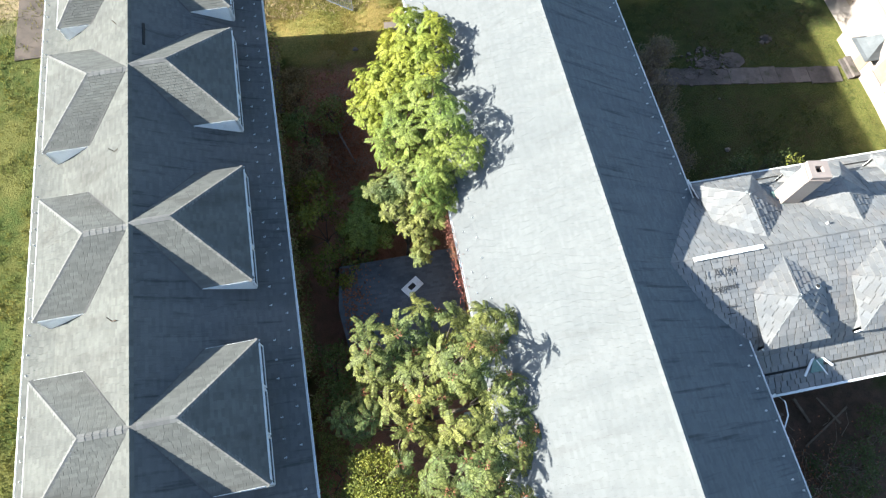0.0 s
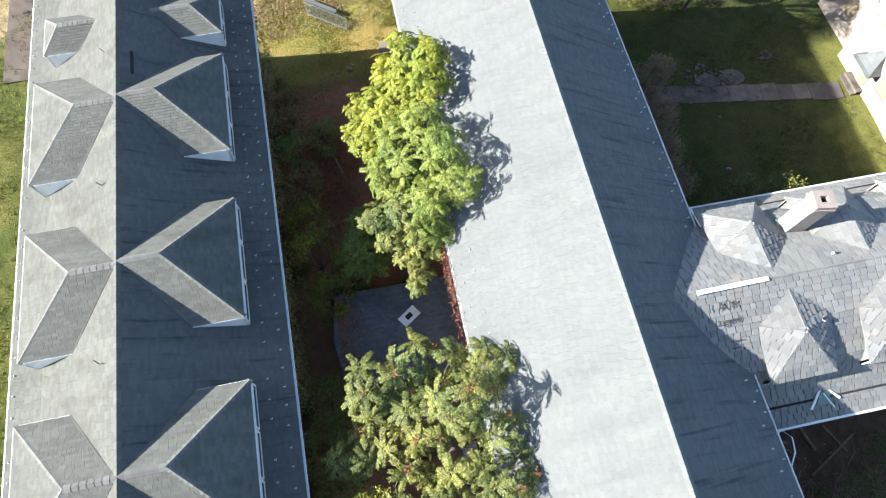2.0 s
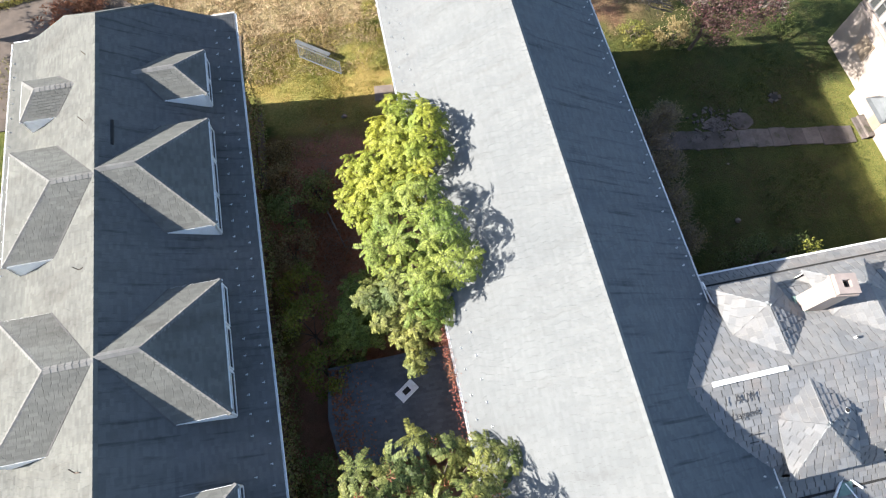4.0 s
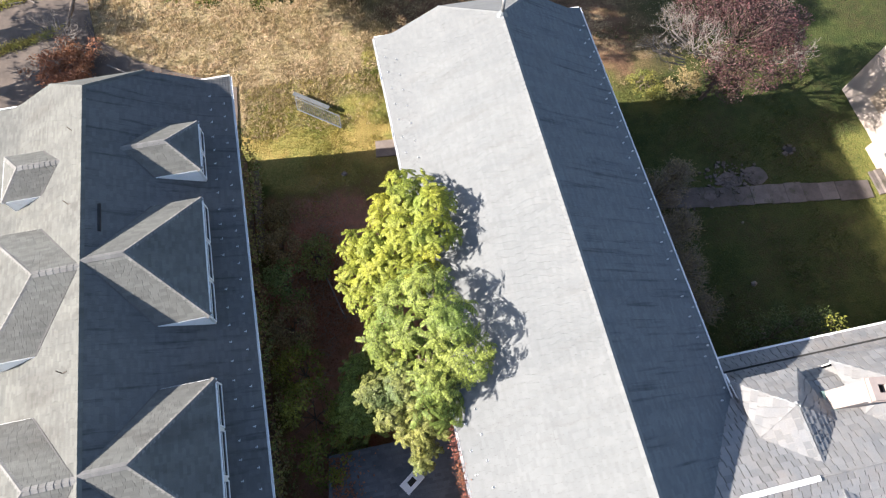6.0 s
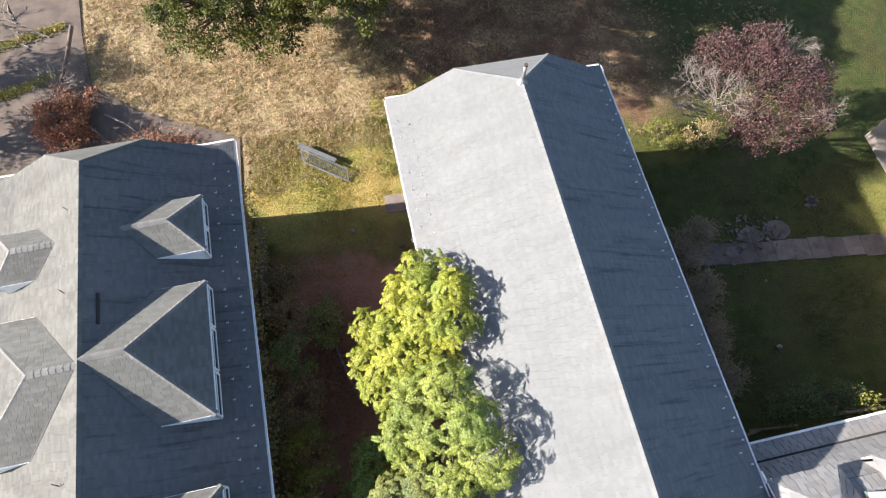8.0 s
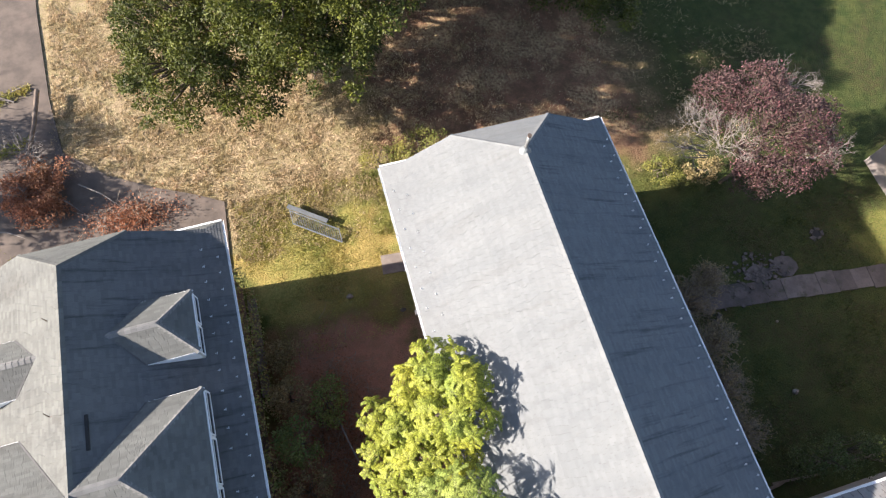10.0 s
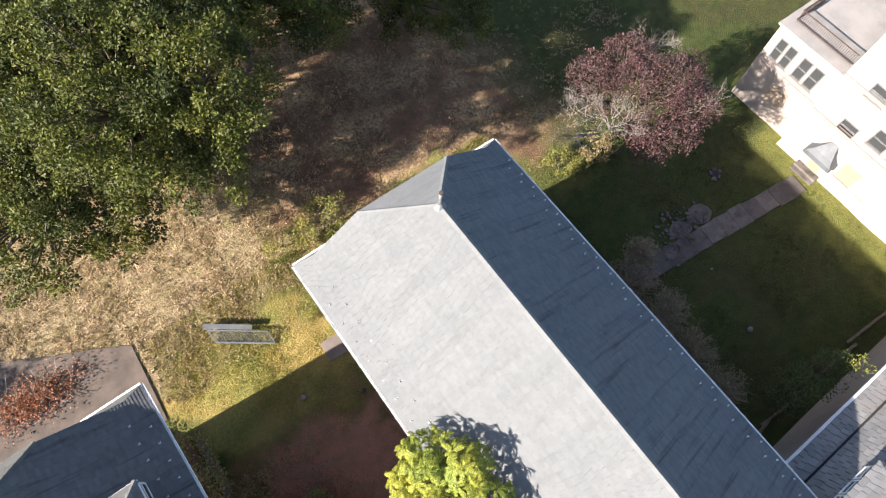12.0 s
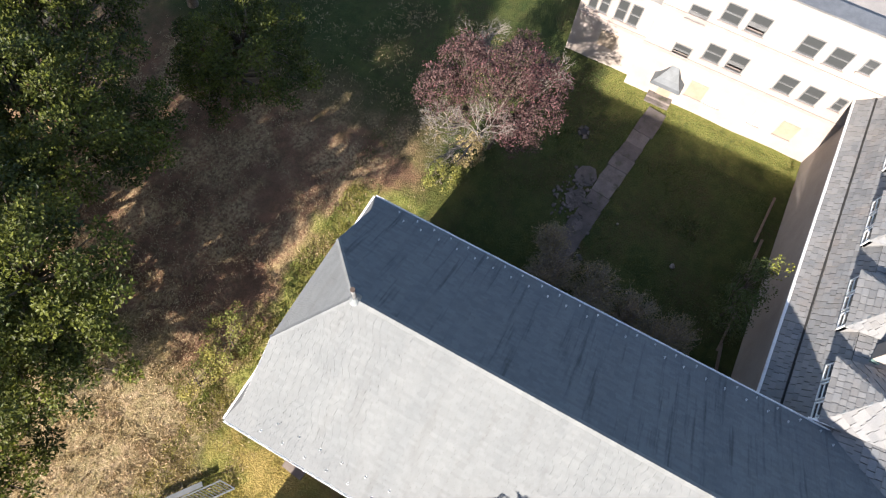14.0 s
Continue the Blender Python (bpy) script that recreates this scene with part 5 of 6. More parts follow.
    broad_tree("shrub", "low yellow-green shrub in the lawn", (21.4, 36.0, ground_z(21)), (21.4, 36.0, 0.0), (1.5, 1.1, 0.6), 22, 45, 0.14, "verge", 146, 0.04, -0.5, (0.2, 0.4), category="shrub")


def fan(g, R, p, d, l, w, depth):
    """A bare branch that forks again and again into fine twigs."""
    q = p + d * l + Vector((R.uniform(-0.12, 0.12), R.uniform(-0.12, 0.12), R.uniform(-0.05, 0.1))) * l
    g.tube([p, q], [w, w * 0.7], 4 if depth > 2 else 3)
    if depth == 0:
        return
    for _ in range(R.choice((2, 2, 3))):
        e = (d + Vector((R.gauss(0, 0.5), R.gauss(0, 0.5), R.gauss(0.05, 0.4)))).normalized()
        fan(g, R, q, e, l * R.uniform(0.6, 0.9), w * 0.62, depth - 1)


def bare_fans(th, root, lobes, seed):
    R = random.Random(seed)
    g = Geo()
    root = Vector(root)
    hub = Vector((-0.4, 0.1, 3.2))
    for x, y, z, r in lobes:
        c = Vector((x, y, z - r * 1.2)) - root
        for _ in range(int(5 + 5 * r)):
            s = hub.lerp(c, R.uniform(0.7, 0.95)) + Vector((R.uniform(-0.5, 0.5), R.uniform(-0.5, 0.5), R.uniform(-0.2, 0.3)))
            d = (c - hub).normalized() * 0.6 + Vector((R.gauss(0, 0.45), R.gauss(0, 0.45), 0.45))
            g.tube([hub.lerp(s, 0.75), s], [0.04, 0.035], 4)
            fan(g, R, s, d.normalized(), r * 0.52, 0.032, 5)
    g.obj("bare_branch", M["pale_bark"], th, label="bare pale outer branches", kind="stuff")


def twiggy(name, label, base, rx, ry, h, n, seed):
    """A nearly leafless bush: many thin stems from the base and a few small leaves."""
    th = thing(name, label, "bush", "bushes along the shaded wall", at=base)
    R = random.Random(seed)
    g = Geo()
    tips = []
    for _ in range(n):
        a, k = R.uniform(0, 2 * math.pi), math.sqrt(R.random())
        t = Vector((math.cos(a) * rx * k, math.sin(a) * ry * k, h * R.uniform(0.45, 1.0) * (1 - 0.35 * k)))
        m = t * 0.5 + Vector((R.uniform(-0.15, 0.15), R.uniform(-0.15, 0.15), 0.15))
        g.tube([(t.x * 0.15, t.y * 0.15, -0.1), m, t], [0.03, 0.02, 0.008], 3)
        for _ in range(7):
            e = m.lerp(t, R.uniform(0.2, 1.0))
            q = e + Vector((R.uniform(-0.35, 0.35), R.uniform(-0.35, 0.35), R.uniform(0, 0.3)))
            g.tube([e, q], [0.011, 0.006], 3)
            tips.append(q)
    g.obj("stem", M["twig"], th, kind="stuff")
    nr = np.random.default_rng(seed)
    P = np.array([tuple(t) for t in tips])
    P = np.concatenate([P, P + nr.normal(size=P.shape) * 0.08])
    L = nr.uniform(0.05, 0.11, len(P))
    V, F = cards(P, nr.normal(size=P.shape), nr.normal(size=P.shape) * 0.5 + [0, 0, 1], L, L * 0.6)
    mesh_np("foliage", V, F, M["leaf_sparse"], th, kind="stuff")


def brush(name, label, c, r, n, h, leaf, k, seed, z=0.0):
    """A tangle of fallen branches with dead leaves."""
    th = thing(name, label, "brush", at=(c[0], c[1], z))
    R = random.Random(seed)
    g = Geo()
    for _ in range(n):
        x, y = R.gauss(0, 0.5) * r[0], R.gauss(0, 0.5) * r[1]
        a = R.uniform(0, math.pi * 2)
        l = R.uniform(0.5, 1.8)
        z0 = R.uniform(0.0, h * 0.6)
        g.tube([(x, y, z0), (x + l * 0.5 * math.cos(a), y + l * 0.5 * math.sin(a), z0 + R.uniform(0, 0.25)), (x + l * math.cos(a + 0.3), y + l * math.sin(a + 0.3), R.uniform(0.02, h))], [0.02, 0.014, 0.005], 3)
    g.obj("branch", M["twig"], th, kind="stuff")
    nr = np.random.default_rng(seed)
    P = nr.normal(size=(k, 3)) * 0.5 * [r[0], r[1], 0] + np.c_[np.zeros((k, 2)), nr.uniform(0.02, h * 0.8, k)]
    L = nr.uniform(0.08, 0.17, k)
    V, F = cards(P, nr.normal(size=(k, 3)), nr.normal(size=(k, 3)) * 0.7 + [0, 0, 1], L, L * 0.6)
    mesh_np("dead_leaves", V, F, M[leaf], th, kind="stuff")


build_trees()


def grass(name, label, n, area, h, spread_, material, seed, mask=None):
    """Tufts of bent grass blades over an area."""
    g = np.random.default_rng(seed)
    x, y = g.uniform(area[0], area[1], n), g.uniform(area[2], area[3], n)
    ok = np.array([mask(a, b) > g.random() for a, b in zip(x, y)]) if mask else np.ones(n, bool)
    x, y = x[ok], y[ok]
    n = len(x)
    B = 6
    z = np.array([ground_z(a) for a in x]) - 0.08
    C = np.stack([x, y, z], 1)[:, None, :] + g.normal(size=(n, B, 3)) * [spread_ * 0.5, spread_ * 0.5, 0]
    D = g.normal(size=(n, B, 3)) * [0.65, 0.65, 0.0] + [0.15, -0.05, 0.8]
    N = g.normal(size=(n, B, 3)) + [0, 0, 0.6]
    L = h * g.uniform(0.5, 1.3, (n, 1)) * g.uniform(0.7, 1.2, (n, B))
    V, F = cards(C.reshape(-1, 3), D.reshape(-1, 3), N.reshape(-1, 3), L.ravel(), 0.03 + L.ravel() * 0.06)
    mesh_np(name, V, F, M[material], kind="stuff", label=label, category="grass")


def on_drive(x, y):
    return -24.5 < x < -17.2 and y > 39 or -24.5 < x < -6.9 - max(0.0, y - 41.2) * 1.9 and 36 < y < 45.2


def clear(x, y):
    """1 where nothing built stands on the ground."""
    if -18.3 < x < -4.9 and y < 35.4 or 2.2 < x < 15.0 and y < 36.3 or (14.5 < x < 36 and 3.4 < y < 15.8) or x > 35.5:
        return 0
    if on_drive(x, y):
        return 0
    return 1


def wave(x, y, s, o):
    return 0.5 + 0.9 * noise.noise((x * s + o, y * s, o))


grass("dry_grass", "tussocks of dry straw-coloured grass", 42000, (-22, 7, 36.5, 62), 0.23, 0.17, "straw", 201, lambda x, y: clear(x, y) * (0.9 if x < 3 else 0.3) * min(1, max(0.05, wave(x, y, 0.5, 3.0) + 0.15)) * (1 if y > 39 or x < -4 else 0.25))
grass("lawn_grass", "short green and yellow grass", 9000, (-6.5, 4, 30, 41), 0.13, 0.2, "grass", 202, lambda x, y: clear(x, y) * (1 if y > 33 else 0.5))
grass("lawn_grass", "short green grass toned dark for the shaded yard", 12000, (14, 37, 15.5, 42), 0.16, 0.22, "yard_grass", 203, lambda x, y: clear(x, y) * min(1, max(0.1, wave(x, y, 0.35, 9.0))))
grass("verge_grass", "rough green and golden grass beside the wing", 9000, (-30, -18.2, -2, 42), 0.28, 0.22, "verge", 204, lambda x, y: min(1, max(0.1, wave(x, y, 0.4, 5.0))))
grass("verge_grass", "rough green grass along the clipped gable", 5000, (1.5, 18.5, 36.3, 41.0), 0.2, 0.2, "verge", 206, lambda x, y: clear(x, y) * min(1, max(0.15, wave(x, y, 0.5, 2.0) + 0.2)))
grass("wood_grass", "thin dry grass and leaf litter below the oaks", 26000, (3, 36, 36.5, 62), 0.17, 0.2, "straw", 205, lambda x, y: clear(x, y) * min(1, max(0.0, wave(x, y, 0.3, 7.0) - 0.1)) * (0.8 if x < 18 else 0.35))

# ---- small things ----


def slab(pts, z, thick, name, material, parent=None, **k):
    """A flat slab of the given outline, its top at z."""
    return Geo().solid([(x, y, z) for x, y in pts][::-1], (0, 0, -thick)).obj(name, material, parent, **k)


def drive():
    out = [(-24.4, 36.0), (-11.6, 36.0), (-7.2, 36.2), (-6.95, 41.2), (-8.9, 42.3), (-11.2, 43.4), (-13.9, 45.0), (-16.6, 47.5), (-17.3, 52.0), (-17.9, 60.0), (-18.3, 72.0), (-25.5, 72.0), (-24.6, 58.0)]
    slab(out, 0.035, 0.2, "driveway", M["asphalt"], kind="structure", label="cracked tan-grey asphalt drive", category="driveway")
    edge = thing("sidewalk", "narrow worn concrete strip beside the wing", "pavement", kind="structure")
    me = Geo().box(-0.26, 0.26, -0.72, 0.72, -0.12, 0.03)
    m = bpy.data.meshes.new("paving_slab")
    m.from_pydata(me.v, [], me.f)
    m.materials.append(M["tan_concrete"])
    for k in range(4):
        shared("paving_slab", m, pose(-6.35 + 0.01 * k, 29.0 + 1.5 * k, 0.0, rng.uniform(-0.6, 0.6), rng.uniform(-0.6, 0.6), 0.7), edge)


drive()


def fallen_tree():
    th = thing("fallen_tree", "fallen dead tree with rust-red leaves on the drive", "tree", at=(-17.4, 45.4, 0.0))
    R = random.Random(301)
    g = Geo()
    g.tube([(-0.2, 6.8, 0.9), (-0.5, 4.2, 0.8), (-0.9, 2.0, 0.75), (-0.7, 0.0, 0.5)], [0.16, 0.14, 0.11, 0.06], 7)
    g.obj("trunk", M["wood"], th, label="barkless pale trunk", smooth=True)
    b = Geo()
    for _ in range(46):
        k = R.random()
        p = Vector((-0.9 + R.uniform(-0.3, 0.3), 3.2 - 3.4 * k, 0.7))
        a = R.gauss(-math.pi / 2, 0.85)
        fan(b, R, p, Vector((math.cos(a), math.sin(a), R.uniform(-0.05, 0.6))).normalized(), R.uniform(0.55, 0.9), 0.03, 3)
    b.obj("branch", M["pale_bark"], th, kind="stuff")
    nr = np.random.default_rng(302)
    c = [(R.gauss(-0.6, 0.9), R.gauss(-1.2, 1.0), R.uniform(0.3, 1.3)) for _ in range(120)]
    V, F = leaf_clumps(c, [R.uniform(0.3, 0.6) for _ in c], 60, 0.17, seed=303)
    mesh_np("dead_leaf", V, F, M["leaf_rust"], th, kind="stuff")
    brush("dead_brush", "pile of dead rust-brown branches behind the wing", (-12.6, 41.4), (2.6, 1.3), 60, 0.9, "leaf_rust", 2800, 304)
    pale = thing("fallen_branch", "pale barkless branches strewn on the drive", "branch", at=(-21.2, 53.0, 0.03))
    f = Geo()
    for _ in range(10):
        a = R.gauss(2.6, 0.5)
        fan(f, R, Vector((R.uniform(-1.5, 2.6), R.uniform(-1.6, 1.6), 0.08)), Vector((math.cos(a), math.sin(a), 0.03)).normalized(), R.uniform(0.7, 1.1), 0.06, 3)
    f.obj("branch", M["pale_bark"], pale, kind="stuff")
    for a, b_ in (((-15.6, 44.6, 0.3), (-12.9, 42.0, 0.5)), ((-20.9, 42.6, 0.25), (-18.9, 41.6, 0.3)), ((-17.2, 44.0, 0.9), (-15.2, 42.2, 0.3))):
        t = thing("dead_branch", "bare pale dead branch lying on the drive", "branch", at=a)
        Geo().tube([(0, 0, 0), tuple((Vector(b_) - Vector(a)) * 0.5 + Vector((0.1, 0.1, 0.12))), tuple(Vector(b_) - Vector(a))], [0.06, 0.05, 0.02], 6).obj("stem", M["pale_bark"], t)
    tuft = thing("weed_strip", "strips of weeds grown through cracks in the drive", "weeds", kind="stuff")
    x = nr.uniform(-24.3, -18.5, 2600)
    y = np.where(nr.random(2600) < 0.5, 47.2 + (x + 24) * 0.28, 51.6 + (x + 24) * 0.3) + nr.normal(size=2600) * 0.22
    P = np.stack([x, y, np.full(2600, 0.03)], 1)
    L = nr.uniform(0.12, 0.4, 2600)
    V, F = cards(P, nr.normal(size=(2600, 3)) * [0.6, 0.6, 0] + [0, 0, 0.7], nr.normal(size=(2600, 3)), L, 0.03 + L * 0.08)
    mesh_np("weed", V, F, M["grass"], tuft, kind="stuff")


fallen_tree()


def gate():
    """An iron railing panel leaning over in the grass."""
    th = thing("iron_gate", "iron railing panel with a grey board fallen in the grass", "gate", at=(-3.0, 38.5, 0.07), turn=-37.0)
    up, W = Vector((-0.55, 0.7, 0.3)), 3.4
    for h, w in ((0.0, 0.065), (0.9, 0.05)):
        Geo().bar(up * h, up * h + Vector((W, 0, 0)), w, w).obj("rail", M["lead"], th)
    for x in (0.0, W):
        Geo().bar(Vector((x, 0, 0)), Vector((x, 0, 0)) + up, 0.06, 0.06).obj("post", M["lead"], th)
    b = Geo().bar((0, 0, 0), up * 0.95, 0.028, 0.028)
    me = bpy.data.meshes.new("bar")
    me.from_pydata(b.v, [], b.f)
    me.materials.append(M["lead"])
    for k in range(1, 20):
        shared("bar", me, Matrix.Translation((W * k / 20, 0, 0)), th)
    Geo().bar((-0.75, 0.84, 0.36), (2.05, 0.84, 0.36), 0.27, 0.09).obj("top_board", M["old_lead"], th, label="weathered grey board")
    for x in (-0.5, 0.7, 1.8):
        Geo().bar((x, 0.9, -0.1), (x, 0.88, 0.33), 0.08, 0.08).obj("board_foot", M["rust"], th)


gate()


def east_path():
    th = thing("garden_path", "path of worn broken concrete slabs across the yard", "path", kind="structure")
    a, b = Vector((18.7, 27.3)), Vector((34.8, 25.45))
    n = 13
    d = (b - a) / n
    side = Vector((-d.y, d.x)).normalized()
    R = random.Random(311)
    for k in range(n):
        p, q = a + d * (k + 0.02), a + d * (k + 0.98)
        w = 0.7 + R.uniform(-0.07, 0.07)
        z = ground_z((p.x + q.x) / 2) + 0.01 + R.uniform(-0.01, 0.03)
        j = [R.uniform(-0.07, 0.07) for _ in range(4)]
        slab([tuple(p - side * (w + j[0])), tuple(q - side * (w + j[1])), tuple(q + side * (w + j[2])), tuple(p + side * (w + j[3]))], z, 0.12, "path_slab", M["concrete"], th)
    pads = [[(x + r * math.cos(k * 0.7) * R.uniform(0.75, 1.1), y + r * 0.8 * math.sin(k * 0.7) * R.uniform(0.75, 1.1)) for k in range(9)] for x, y, r in ((24.9, 27.85, 0.85), (27.0, 27.9, 0.95), (23.2, 26.9, 0.5))]
    for p in pads:
        t = thing("concrete_pad", "broken worn concrete pad in the lawn", "slab", "broken pads beside the path")
        slab(p, ground_z(p[0][0]) + 0.04 + R.uniform(0, 0.03), 0.14, "pad", M["concrete"], t)
    well = thing("drain_pit", "open drain pit with a broken stone rim", "drain", at=(30.3, 29.4, ground_z(30.3)), turn=20)
    g = Geo()
    for a0, r1 in ((0.2, 0.55), (1.4, 0.5), (2.9, 0.62), (4.1, 0.48), (5.3, 0.58)):
        p0, p1 = [(0.3 * math.cos(t), 0.27 * math.sin(t)) for t in (a0, a0 + 1.0)]
        q0, q1 = [(r1 * math.cos(t), r1 * 0.85 * math.sin(t)) for t in (a0 + 0.1, a0 + 0.9)]
        g.solid([(*p0, 0.03), (*p1, 0.05), (*q1, 0.02), (*q0, 0.03)][::-1], (0, 0, -0.2))
    g.obj("rim", M["concrete"], well)
    Geo().solid([(0.36 * math.cos(k * 0.9), 0.32 * math.sin(k * 0.9), 0.02) for k in range(7)][::-1], (0, 0, -0.2)).obj("pit", M["dark"], well)
    slab([(1.68, 33.7), (3.05, 33.6), (3.1, 34.85), (1.8, 34.95)], 0.07, 0.2, "doorstep_pad", M["tan_concrete"], kind="", label="pale concrete pad by the wing wall", category="slab")


east_path()


def stone(at, r, seed, label="pale rounded stone lying in the grass", material="tan_concrete"):
    bm = bmesh.new()
    bmesh.ops.create_icosphere(bm, subdivisions=2, radius=1.0)
    for v in bm.verts:
        k = 1 + 0.35 * noise.noise(v.co * 1.4 + Vector((seed, 0, 0)))
        v.co = Vector((v.co.x * r * k, v.co.y * r * 0.8 * k, v.co.z * r * 0.6 * k))
    me = bpy.data.meshes.new("stone")
    bm.to_mesh(me)
    bm.free()
    me.materials.append(M[material])
    ob = new("stone", me)
    ob.location = (at[0], at[1], at[2] + r * 0.25)
    tagged(ob, label, "stone")


def rubble(c, r, n, seed):
    """Broken bits of concrete round the pads."""
    R = random.Random(seed)
    g = Geo()
    for _ in range(n):
        x, y, a, q = c[0] + R.gauss(0, r), c[1] + R.gauss(0, r * 0.6), R.uniform(0, 6.3), R.uniform(0.05, 0.17)
        z = ground_z(x)
        pts = [(x + q * R.uniform(0.6, 1.2) * math.cos(a + k * 1.257), y + q * R.uniform(0.6, 1.2) * math.sin(a + k * 1.257), z + R.uniform(0.02, 0.09)) for k in range(5)]
        g.solid(pts, (0, 0, -0.12))
    g.obj("rubble", M["concrete"], None, kind="stuff", label="crumbled concrete beside the path", category="rubble")


rubble((24.9, 27.9), 0.9, 130, 361)
rubble((21.0, 26.9), 1.2, 40, 362)

stone((23.55, 20.4, ground_z(23.5)), 0.2, 1)
stone((-0.6, 32.85, 0), 0.2, 2)
stone((24.6, 24.6, ground_z(24)), 0.1, 3)
stone((2.3, 31.2, 0), 0.17, 4, "grey stone block by the wing wall", "concrete")


def roof_bits():
    v = thing("vent_pipe", "upright grey vent pipe with a flashing at the ridge end", "pipe", at=(8.97, 33.6, 11.42))
    Geo().tube([(0, 0, 0), (0, 0, 1.25)], 0.085, 12).obj("pipe", M["metal"], v, smooth=True)
    Geo().tube([(0, 0, 1.2), (0, 0, 1.3)], 0.1, 12).obj("collar", M["rust"], v)
    Geo().tube([(0, 0, 0.0), (0, 0, 0.32)], [0.3, 0.11], 10).obj("flashing", M["lead"], v)
    s = thing("roof_slot", "dark narrow slot in the shingle roof", "vent", at=(-11.04, 26.5, height_on(L_EAST, 0.58) + 0.05), turn=0.7)
    Geo().box(-0.06, 0.06, -0.68, 0.68, -0.05, 0.03).obj("slot", M["dark"], s)
    for x, y in ((-12.4, 11.5), (-12.45, 19.8), (-12.45, 27.5), (-12.35, 31.4)):
        h = thing("wire_hook", "bent wire hook standing on the roof", "hook", "hooks along the roof", at=(x, y, height_on(L_PROF, abs(x + 11.62)) + 0.02), turn=rng.uniform(-20, 20))
        Geo().tube([(-0.2, 0.1, 0.16), (0, 0, 0.02), (0.22, 0.04, 0.14)], 0.022, 5).obj("wire", M["rust"], h)
    f = thing("wall_box", "grey service box on the brick wall", "box", at=(2.75, 29.5, 4.6))
    Geo().box(-0.1, 1.1, -0.12, 0.12, -0.13, 0.13).obj("casing", M["metal"], f)
    for x, y, r, h in ((18.05, 7.75, 0.13, 0.4), (17.2, 8.1, 0.07, 0.3), (24.2, 8.1, 0.1, 0.4), (19.6, 10.5, 0.06, 0.25), (28.8, 8.2, 0.1, 0.35)):
        prof = S_PROF_S if y < SY else S_PROF_N
        p = thing("roof_vent", "short vent pipe standing in the slate roof", "pipe", "vents in the slate roof", at=(x, y, height_on(prof, abs(y - SY)) - 0.05))
        Geo().tube([(0, 0, 0), (0, 0, h)], r, 10).obj("pipe", M["galvanised"], p, smooth=True)
        Geo().tube([(0, 0, h - 0.01), (0, 0, h + 0.01)], r * 0.75, 10).obj("bore", M["dark"], p)
    # propped frame over a green copper patch
    k = thing("broken_skylight", "broken triangular white frame over a green copper patch", "skylight", at=(18.4, 4.75, height_on(S_PROF_S, 5.1) + 0.1))
    Geo().bar((-0.75, -0.5, -0.1), (0.05, 0.45, 0.15), 0.09, 0.07).bar((0.05, 0.45, 0.15), (0.8, -0.25, -0.1), 0.09, 0.07).obj("frame", M["white"], k)
    Geo().bar((0.0, 0.1, 0.08), (0.5, -0.6, -0.3), 0.05, 0.05).obj("strut", M["white"], k)
    Geo().solid([(-0.35, -0.4, -0.22), (0.4, -0.4, -0.22), (0.3, 0.15, 0.12), (-0.15, 0.15, 0.12)], (0, 0, -0.04)).obj("copper_patch", M["copper"], k)
    # pale pipes at the valley
    q = thing("overflow_pipe", "pair of pale pipes laid along the dormer eaves", "pipe", at=(14.85, 14.6, 8.06))
    Geo().tube([(0.0, 0.0, 0.05), (0.15, -1.4, 0.12), (0.42, -2.9, 0.35)], 0.045, 6).obj("pipe", M["white"], q)
    Geo().tube([(0.3, -0.35, 0.0), (0.3, -1.5, 0.08), (0.48, -2.6, 0.28)], 0.04, 6).obj("pipe", M["white"], q)
    c = thing("loose_cable", "loop of pale cable hanging from the gutter", "cable", at=(14.7, 2.6, 7.6))
    pts = [(0.0, 0.9, 0.3), (0.5, 1.1, 0.1), (0.95, 0.7, -0.1), (0.9, 0.1, -0.2), (0.5, -0.4, -0.2), (0.0, -0.8, 0.2)]
    Geo().tube(pts, 0.035, 6).obj("cable", M["white"], c, smooth=True)


roof_bits()


def roof_writing():
    """Black sprayed words on the slates."""
    slope = math.degrees(math.atan2(9.95 - 9.2, 1.9))
    for body, x, y, size in (("I  A M", 12.95, 8.9, 0.54), ("Legend", 13.15, 8.3, 0.42)):
        cu = bpy.data.curves.new("roof_graffiti", "FONT")
        cu.body, cu.size, cu.extrude = body, size, 0.004
        cu.materials.append(M["ink"])
        ob = new("roof_graffiti", cu)
        ob.matrix_basis = pose(x, y, height_on(S_PROF_S, SY - y) + 0.13, slope, 0, rng.uniform(-3, 3))
        tagged(ob, "black sprayed words on the slates", "graffiti")
    t = thing("roof_scrawl", "unreadable black sprayed scrawl on the slates", "graffiti", at=(13.7, 7.6, height_on(S_PROF_S, SY - 7.6) + 0.07))
    t.matrix_basis = pose(13.7, 7.6, height_on(S_PROF_S, SY - 7.6) + 0.13, slope, 0, 0)
    for k in range(2):
        Geo().box(0.05, 0.6 - 0.15 * k, -0.02 - 0.3 * k, 0.03 - 0.3 * k, 0, 0.006).obj("stroke", M["ink"], t)


roof_writing()


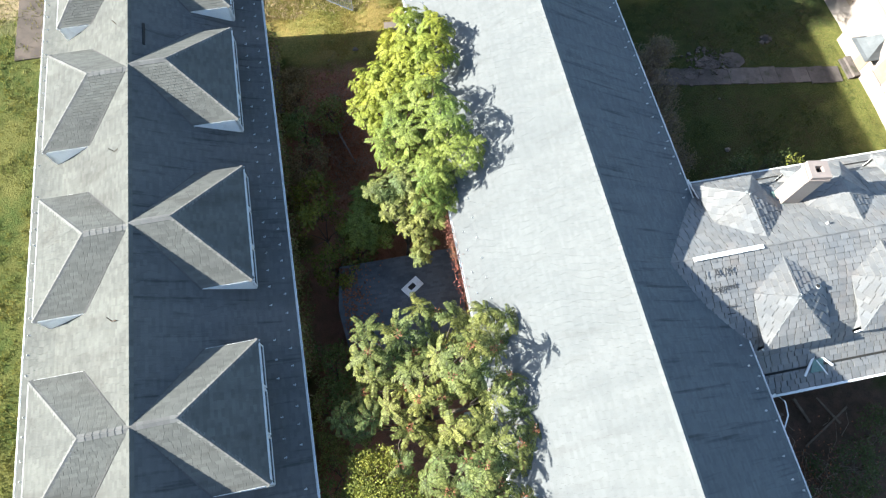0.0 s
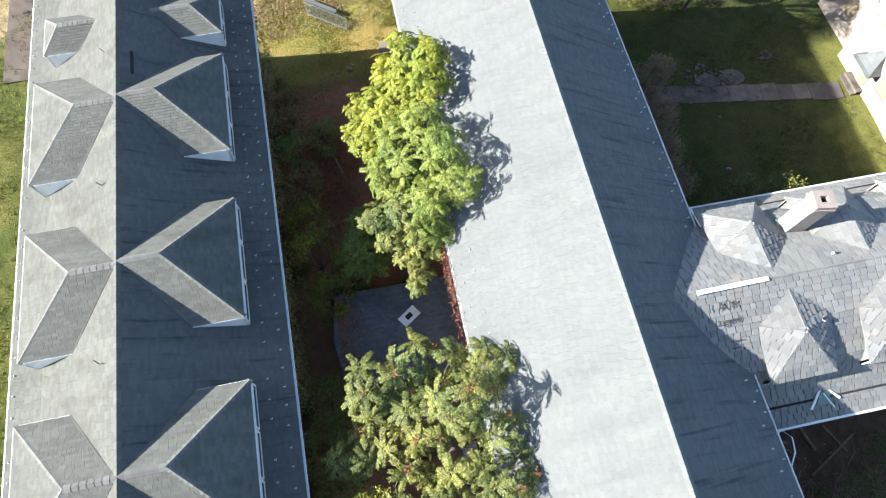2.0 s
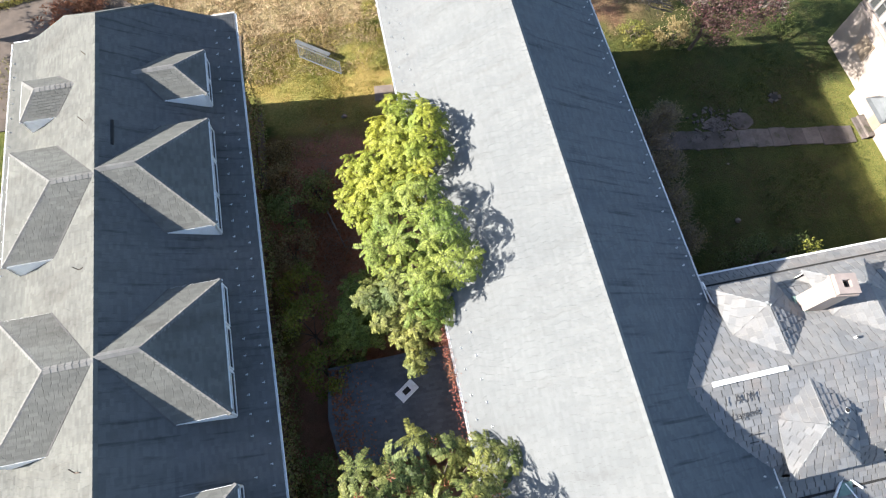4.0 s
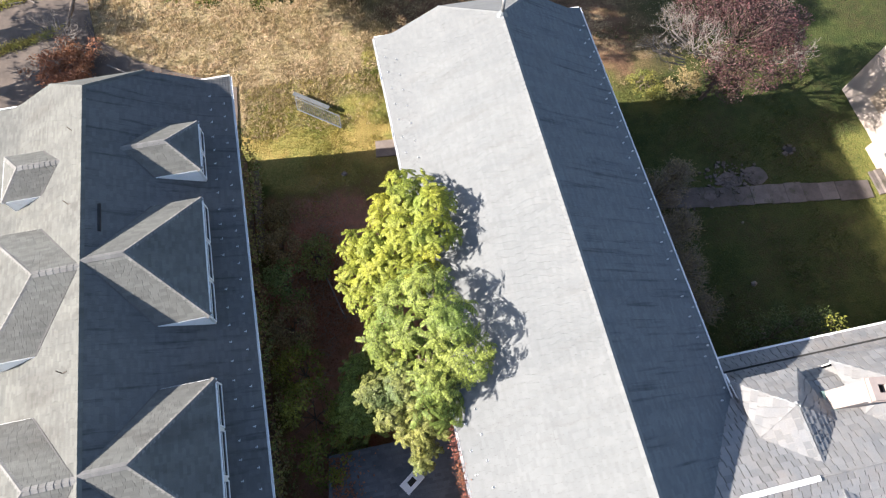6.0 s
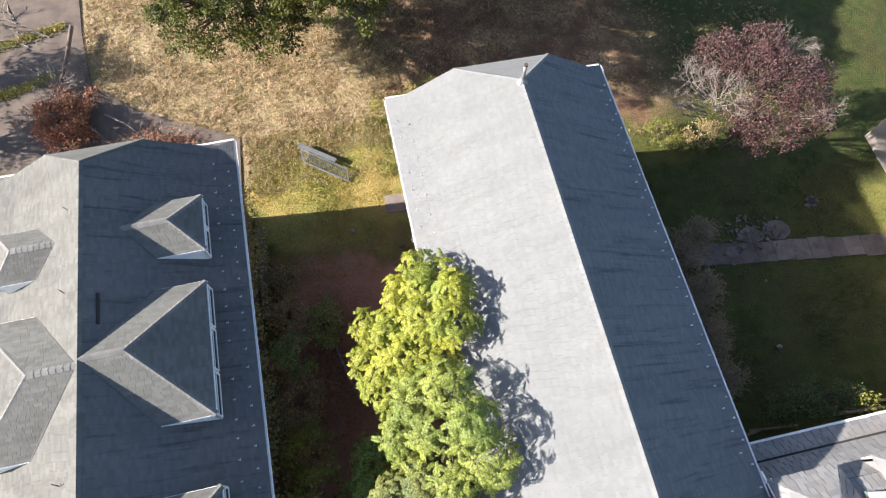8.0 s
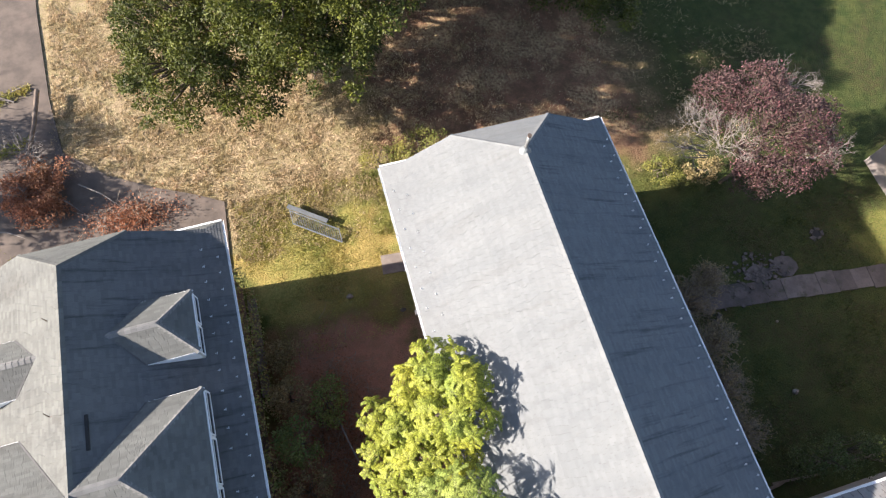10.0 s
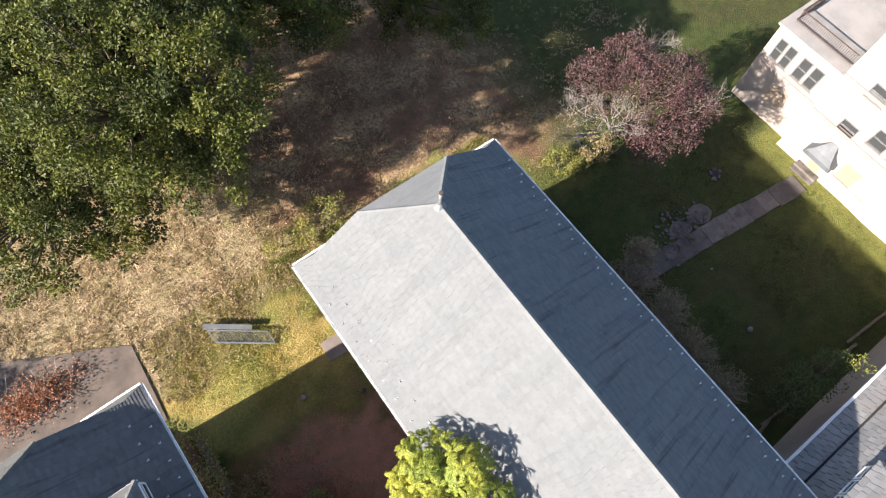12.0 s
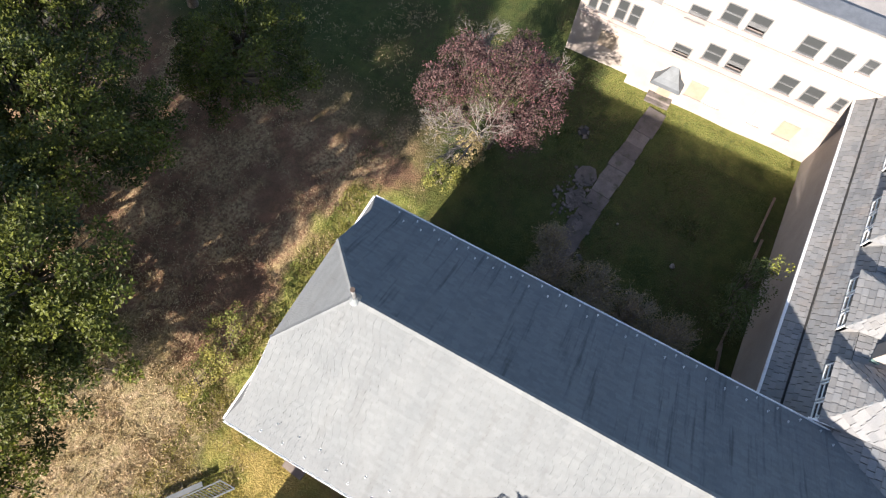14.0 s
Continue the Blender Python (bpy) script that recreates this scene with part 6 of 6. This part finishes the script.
def timbers():
    R = random.Random(331)
    runs = [((16.4, 2.2), (17.3, 3.3), 0.12), ((17.1, 2.4), (17.2, 3.5), 0.14), ((18.3, 3.3), (20.0, 2.9), 0.14), ((19.0, 2.2), (19.4, 3.6), 0.16), ((21.4, 2.2), (21.0, 3.6), 0.16), ((23.2, 1.8), (22.4, 3.4), 0.12), ((16.2, 2.9), (18.4, 2.5), 0.1), ((20.6, 1.0), (24.0, 2.6), 0.1), ((17.0, 15.75), (20.2, 16.1), 0.16), ((25.0, 16.0), (28.4, 15.8), 0.16), ((28.0, 16.2), (32.0, 15.9), 0.14), ((19.6, 16.2), (22.6, 15.9), 0.12)]
    for (ax, ay), (bx, by), w in runs:
        z = ground_z(ax)
        t = thing("timber", "old grey timber lying by the wall", "timber", "loose timbers", at=(ax, ay, z))
        Geo().bar((0, 0, 0.1), (bx - ax, by - ay, 0.12 + ground_z(bx) - z), w, w * 0.7).obj("beam", M["wood"], t)
    brush("dead_brush", "dark brush and rubbish below the slate eaves", (19.5, -0.6), (4.5, 2.4), 120, 0.6, "leaf_rust", 700, 332, ground_z(19.5))
    for k, (x, y) in enumerate(((17.6, -2.2), (21.5, -0.5), (24.5, 0.8))):
        broad_tree("shrub", "dark green shrub in the sunken yard", (x, y, ground_z(x)), (x, y, ground_z(x) + 1.4), (1.7, 1.5, 1.3), 30, 50, 0.15, "leaf_shade", 340 + k, 0.06, -0.5, (0.3, 0.55), category="shrub")


timbers()


def vines():
    th = thing("wall_vine", "red-leaved creeper along the gutter of the middle wing", "vine", at=(2.3, 13.0, 0), kind="stuff")
    R = random.Random(351)
    nr = np.random.default_rng(351)
    n = 900
    y = nr.normal(size=n) * 1.7 + 0.2
    P = np.stack([0.12 + nr.normal(size=n) * 0.12, y, 8.05 + nr.normal(size=n) * 0.09 - np.abs(nr.normal(size=n)) * 0.5 * (nr.random(n) < 0.35)], 1)
    L = nr.uniform(0.05, 0.1, n)
    V, F = cards(P, nr.normal(size=(n, 3)), nr.normal(size=(n, 3)) * 0.7 + [-0.4, 0, 1], L, L * 0.75)
    mesh_np("foliage", V, F, M["leaf_vine"], th, kind="stuff")
    g = Geo()
    for _ in range(14):
        y0 = R.uniform(-2.6, 2.8)
        g.tube([(0.85, y0, 0.0), (0.7, y0 + R.uniform(-0.3, 0.3), 4.0), (0.1, y0 + R.uniform(-0.6, 0.6), 8.0)], [0.03, 0.022, 0.01], 4)
    g.obj("stem", M["twig"], th, kind="stuff")
    w = thing("wall_creeper", "brown and green creeper over the brick wall", "vine", at=(-6.15, 27.0, 0), kind="stuff")
    n = 9000
    y = nr.uniform(-20, 7.6, n)
    hgt = 6.6 * nr.random(n) ** 0.8
    ok = np.array([noise.noise((a * 0.45, b * 0.5, 4.0)) > -0.12 for a, b in zip(y, hgt)])
    y, hgt = y[ok], hgt[ok]
    n = len(y)
    P = np.stack([-y * 0.0122 + 0.15 + nr.random(n) * 0.3, y, hgt], 1)
    L = nr.uniform(0.09, 0.18, n)
    V, F = cards(P, nr.normal(size=(n, 3)) + [0, 0, -0.5], nr.normal(size=(n, 3)) * 0.5 + [0.9, 0, 0.5], L, L * 0.75)
    half = n // 2
    mesh_np("foliage", V[:half * 4], F[:half], M["leaf_sparse"], w, kind="stuff")
    mesh_np("foliage", V[half * 4:], F[half:] - half * 4, M["leaf_dark"], w, kind="stuff")
    lit = thing("leaf_litter", "dead leaves drifted over the end of the link roof", "leaves", kind="stuff")
    n = 1500
    P = np.stack([-3.4 + np.abs(nr.normal(size=n)) * 0.9 - 0.6, nr.uniform(10.2, 16.5, n), np.zeros(n)], 1)
    P[:, 2] = np.where((np.abs(P[:, 1] - 12.6) < 2.6) & (P[:, 0] > -3.6), 3.1 - np.abs(P[:, 1] - 12.6) * 0.17, nr.uniform(0.0, 0.4, n))
    L = nr.uniform(0.08, 0.17, n)
    V, F = cards(P, nr.normal(size=(n, 3)) * [1, 1, 0.2], nr.normal(size=(n, 3)) * 0.4 + [0, 0, 1], L, L * 0.7)
    mesh_np("dead_leaf", V, F, M["leaf_rust"], lit, kind="stuff")
    p = thing("fallen_pole", "thin fallen pole leaning in the courtyard brush", "pole", at=(-3.0, 27.0, 0.2))
    Geo().tube([(0, 0, 0), (0.6, -2.3, 0.9), (1.2, -4.5, 1.5)], [0.05, 0.045, 0.03], 6).obj("stem", M["pale_bark"], p)
    h = thing("roof_box", "small grey metal box standing under the tree", "box", at=(2.2, 5.9, 0.0))
    Geo().box(-0.35, 0.35, -0.3, 0.3, 0.0, 1.6).obj("casing", M["galvanised"], h)


vines()
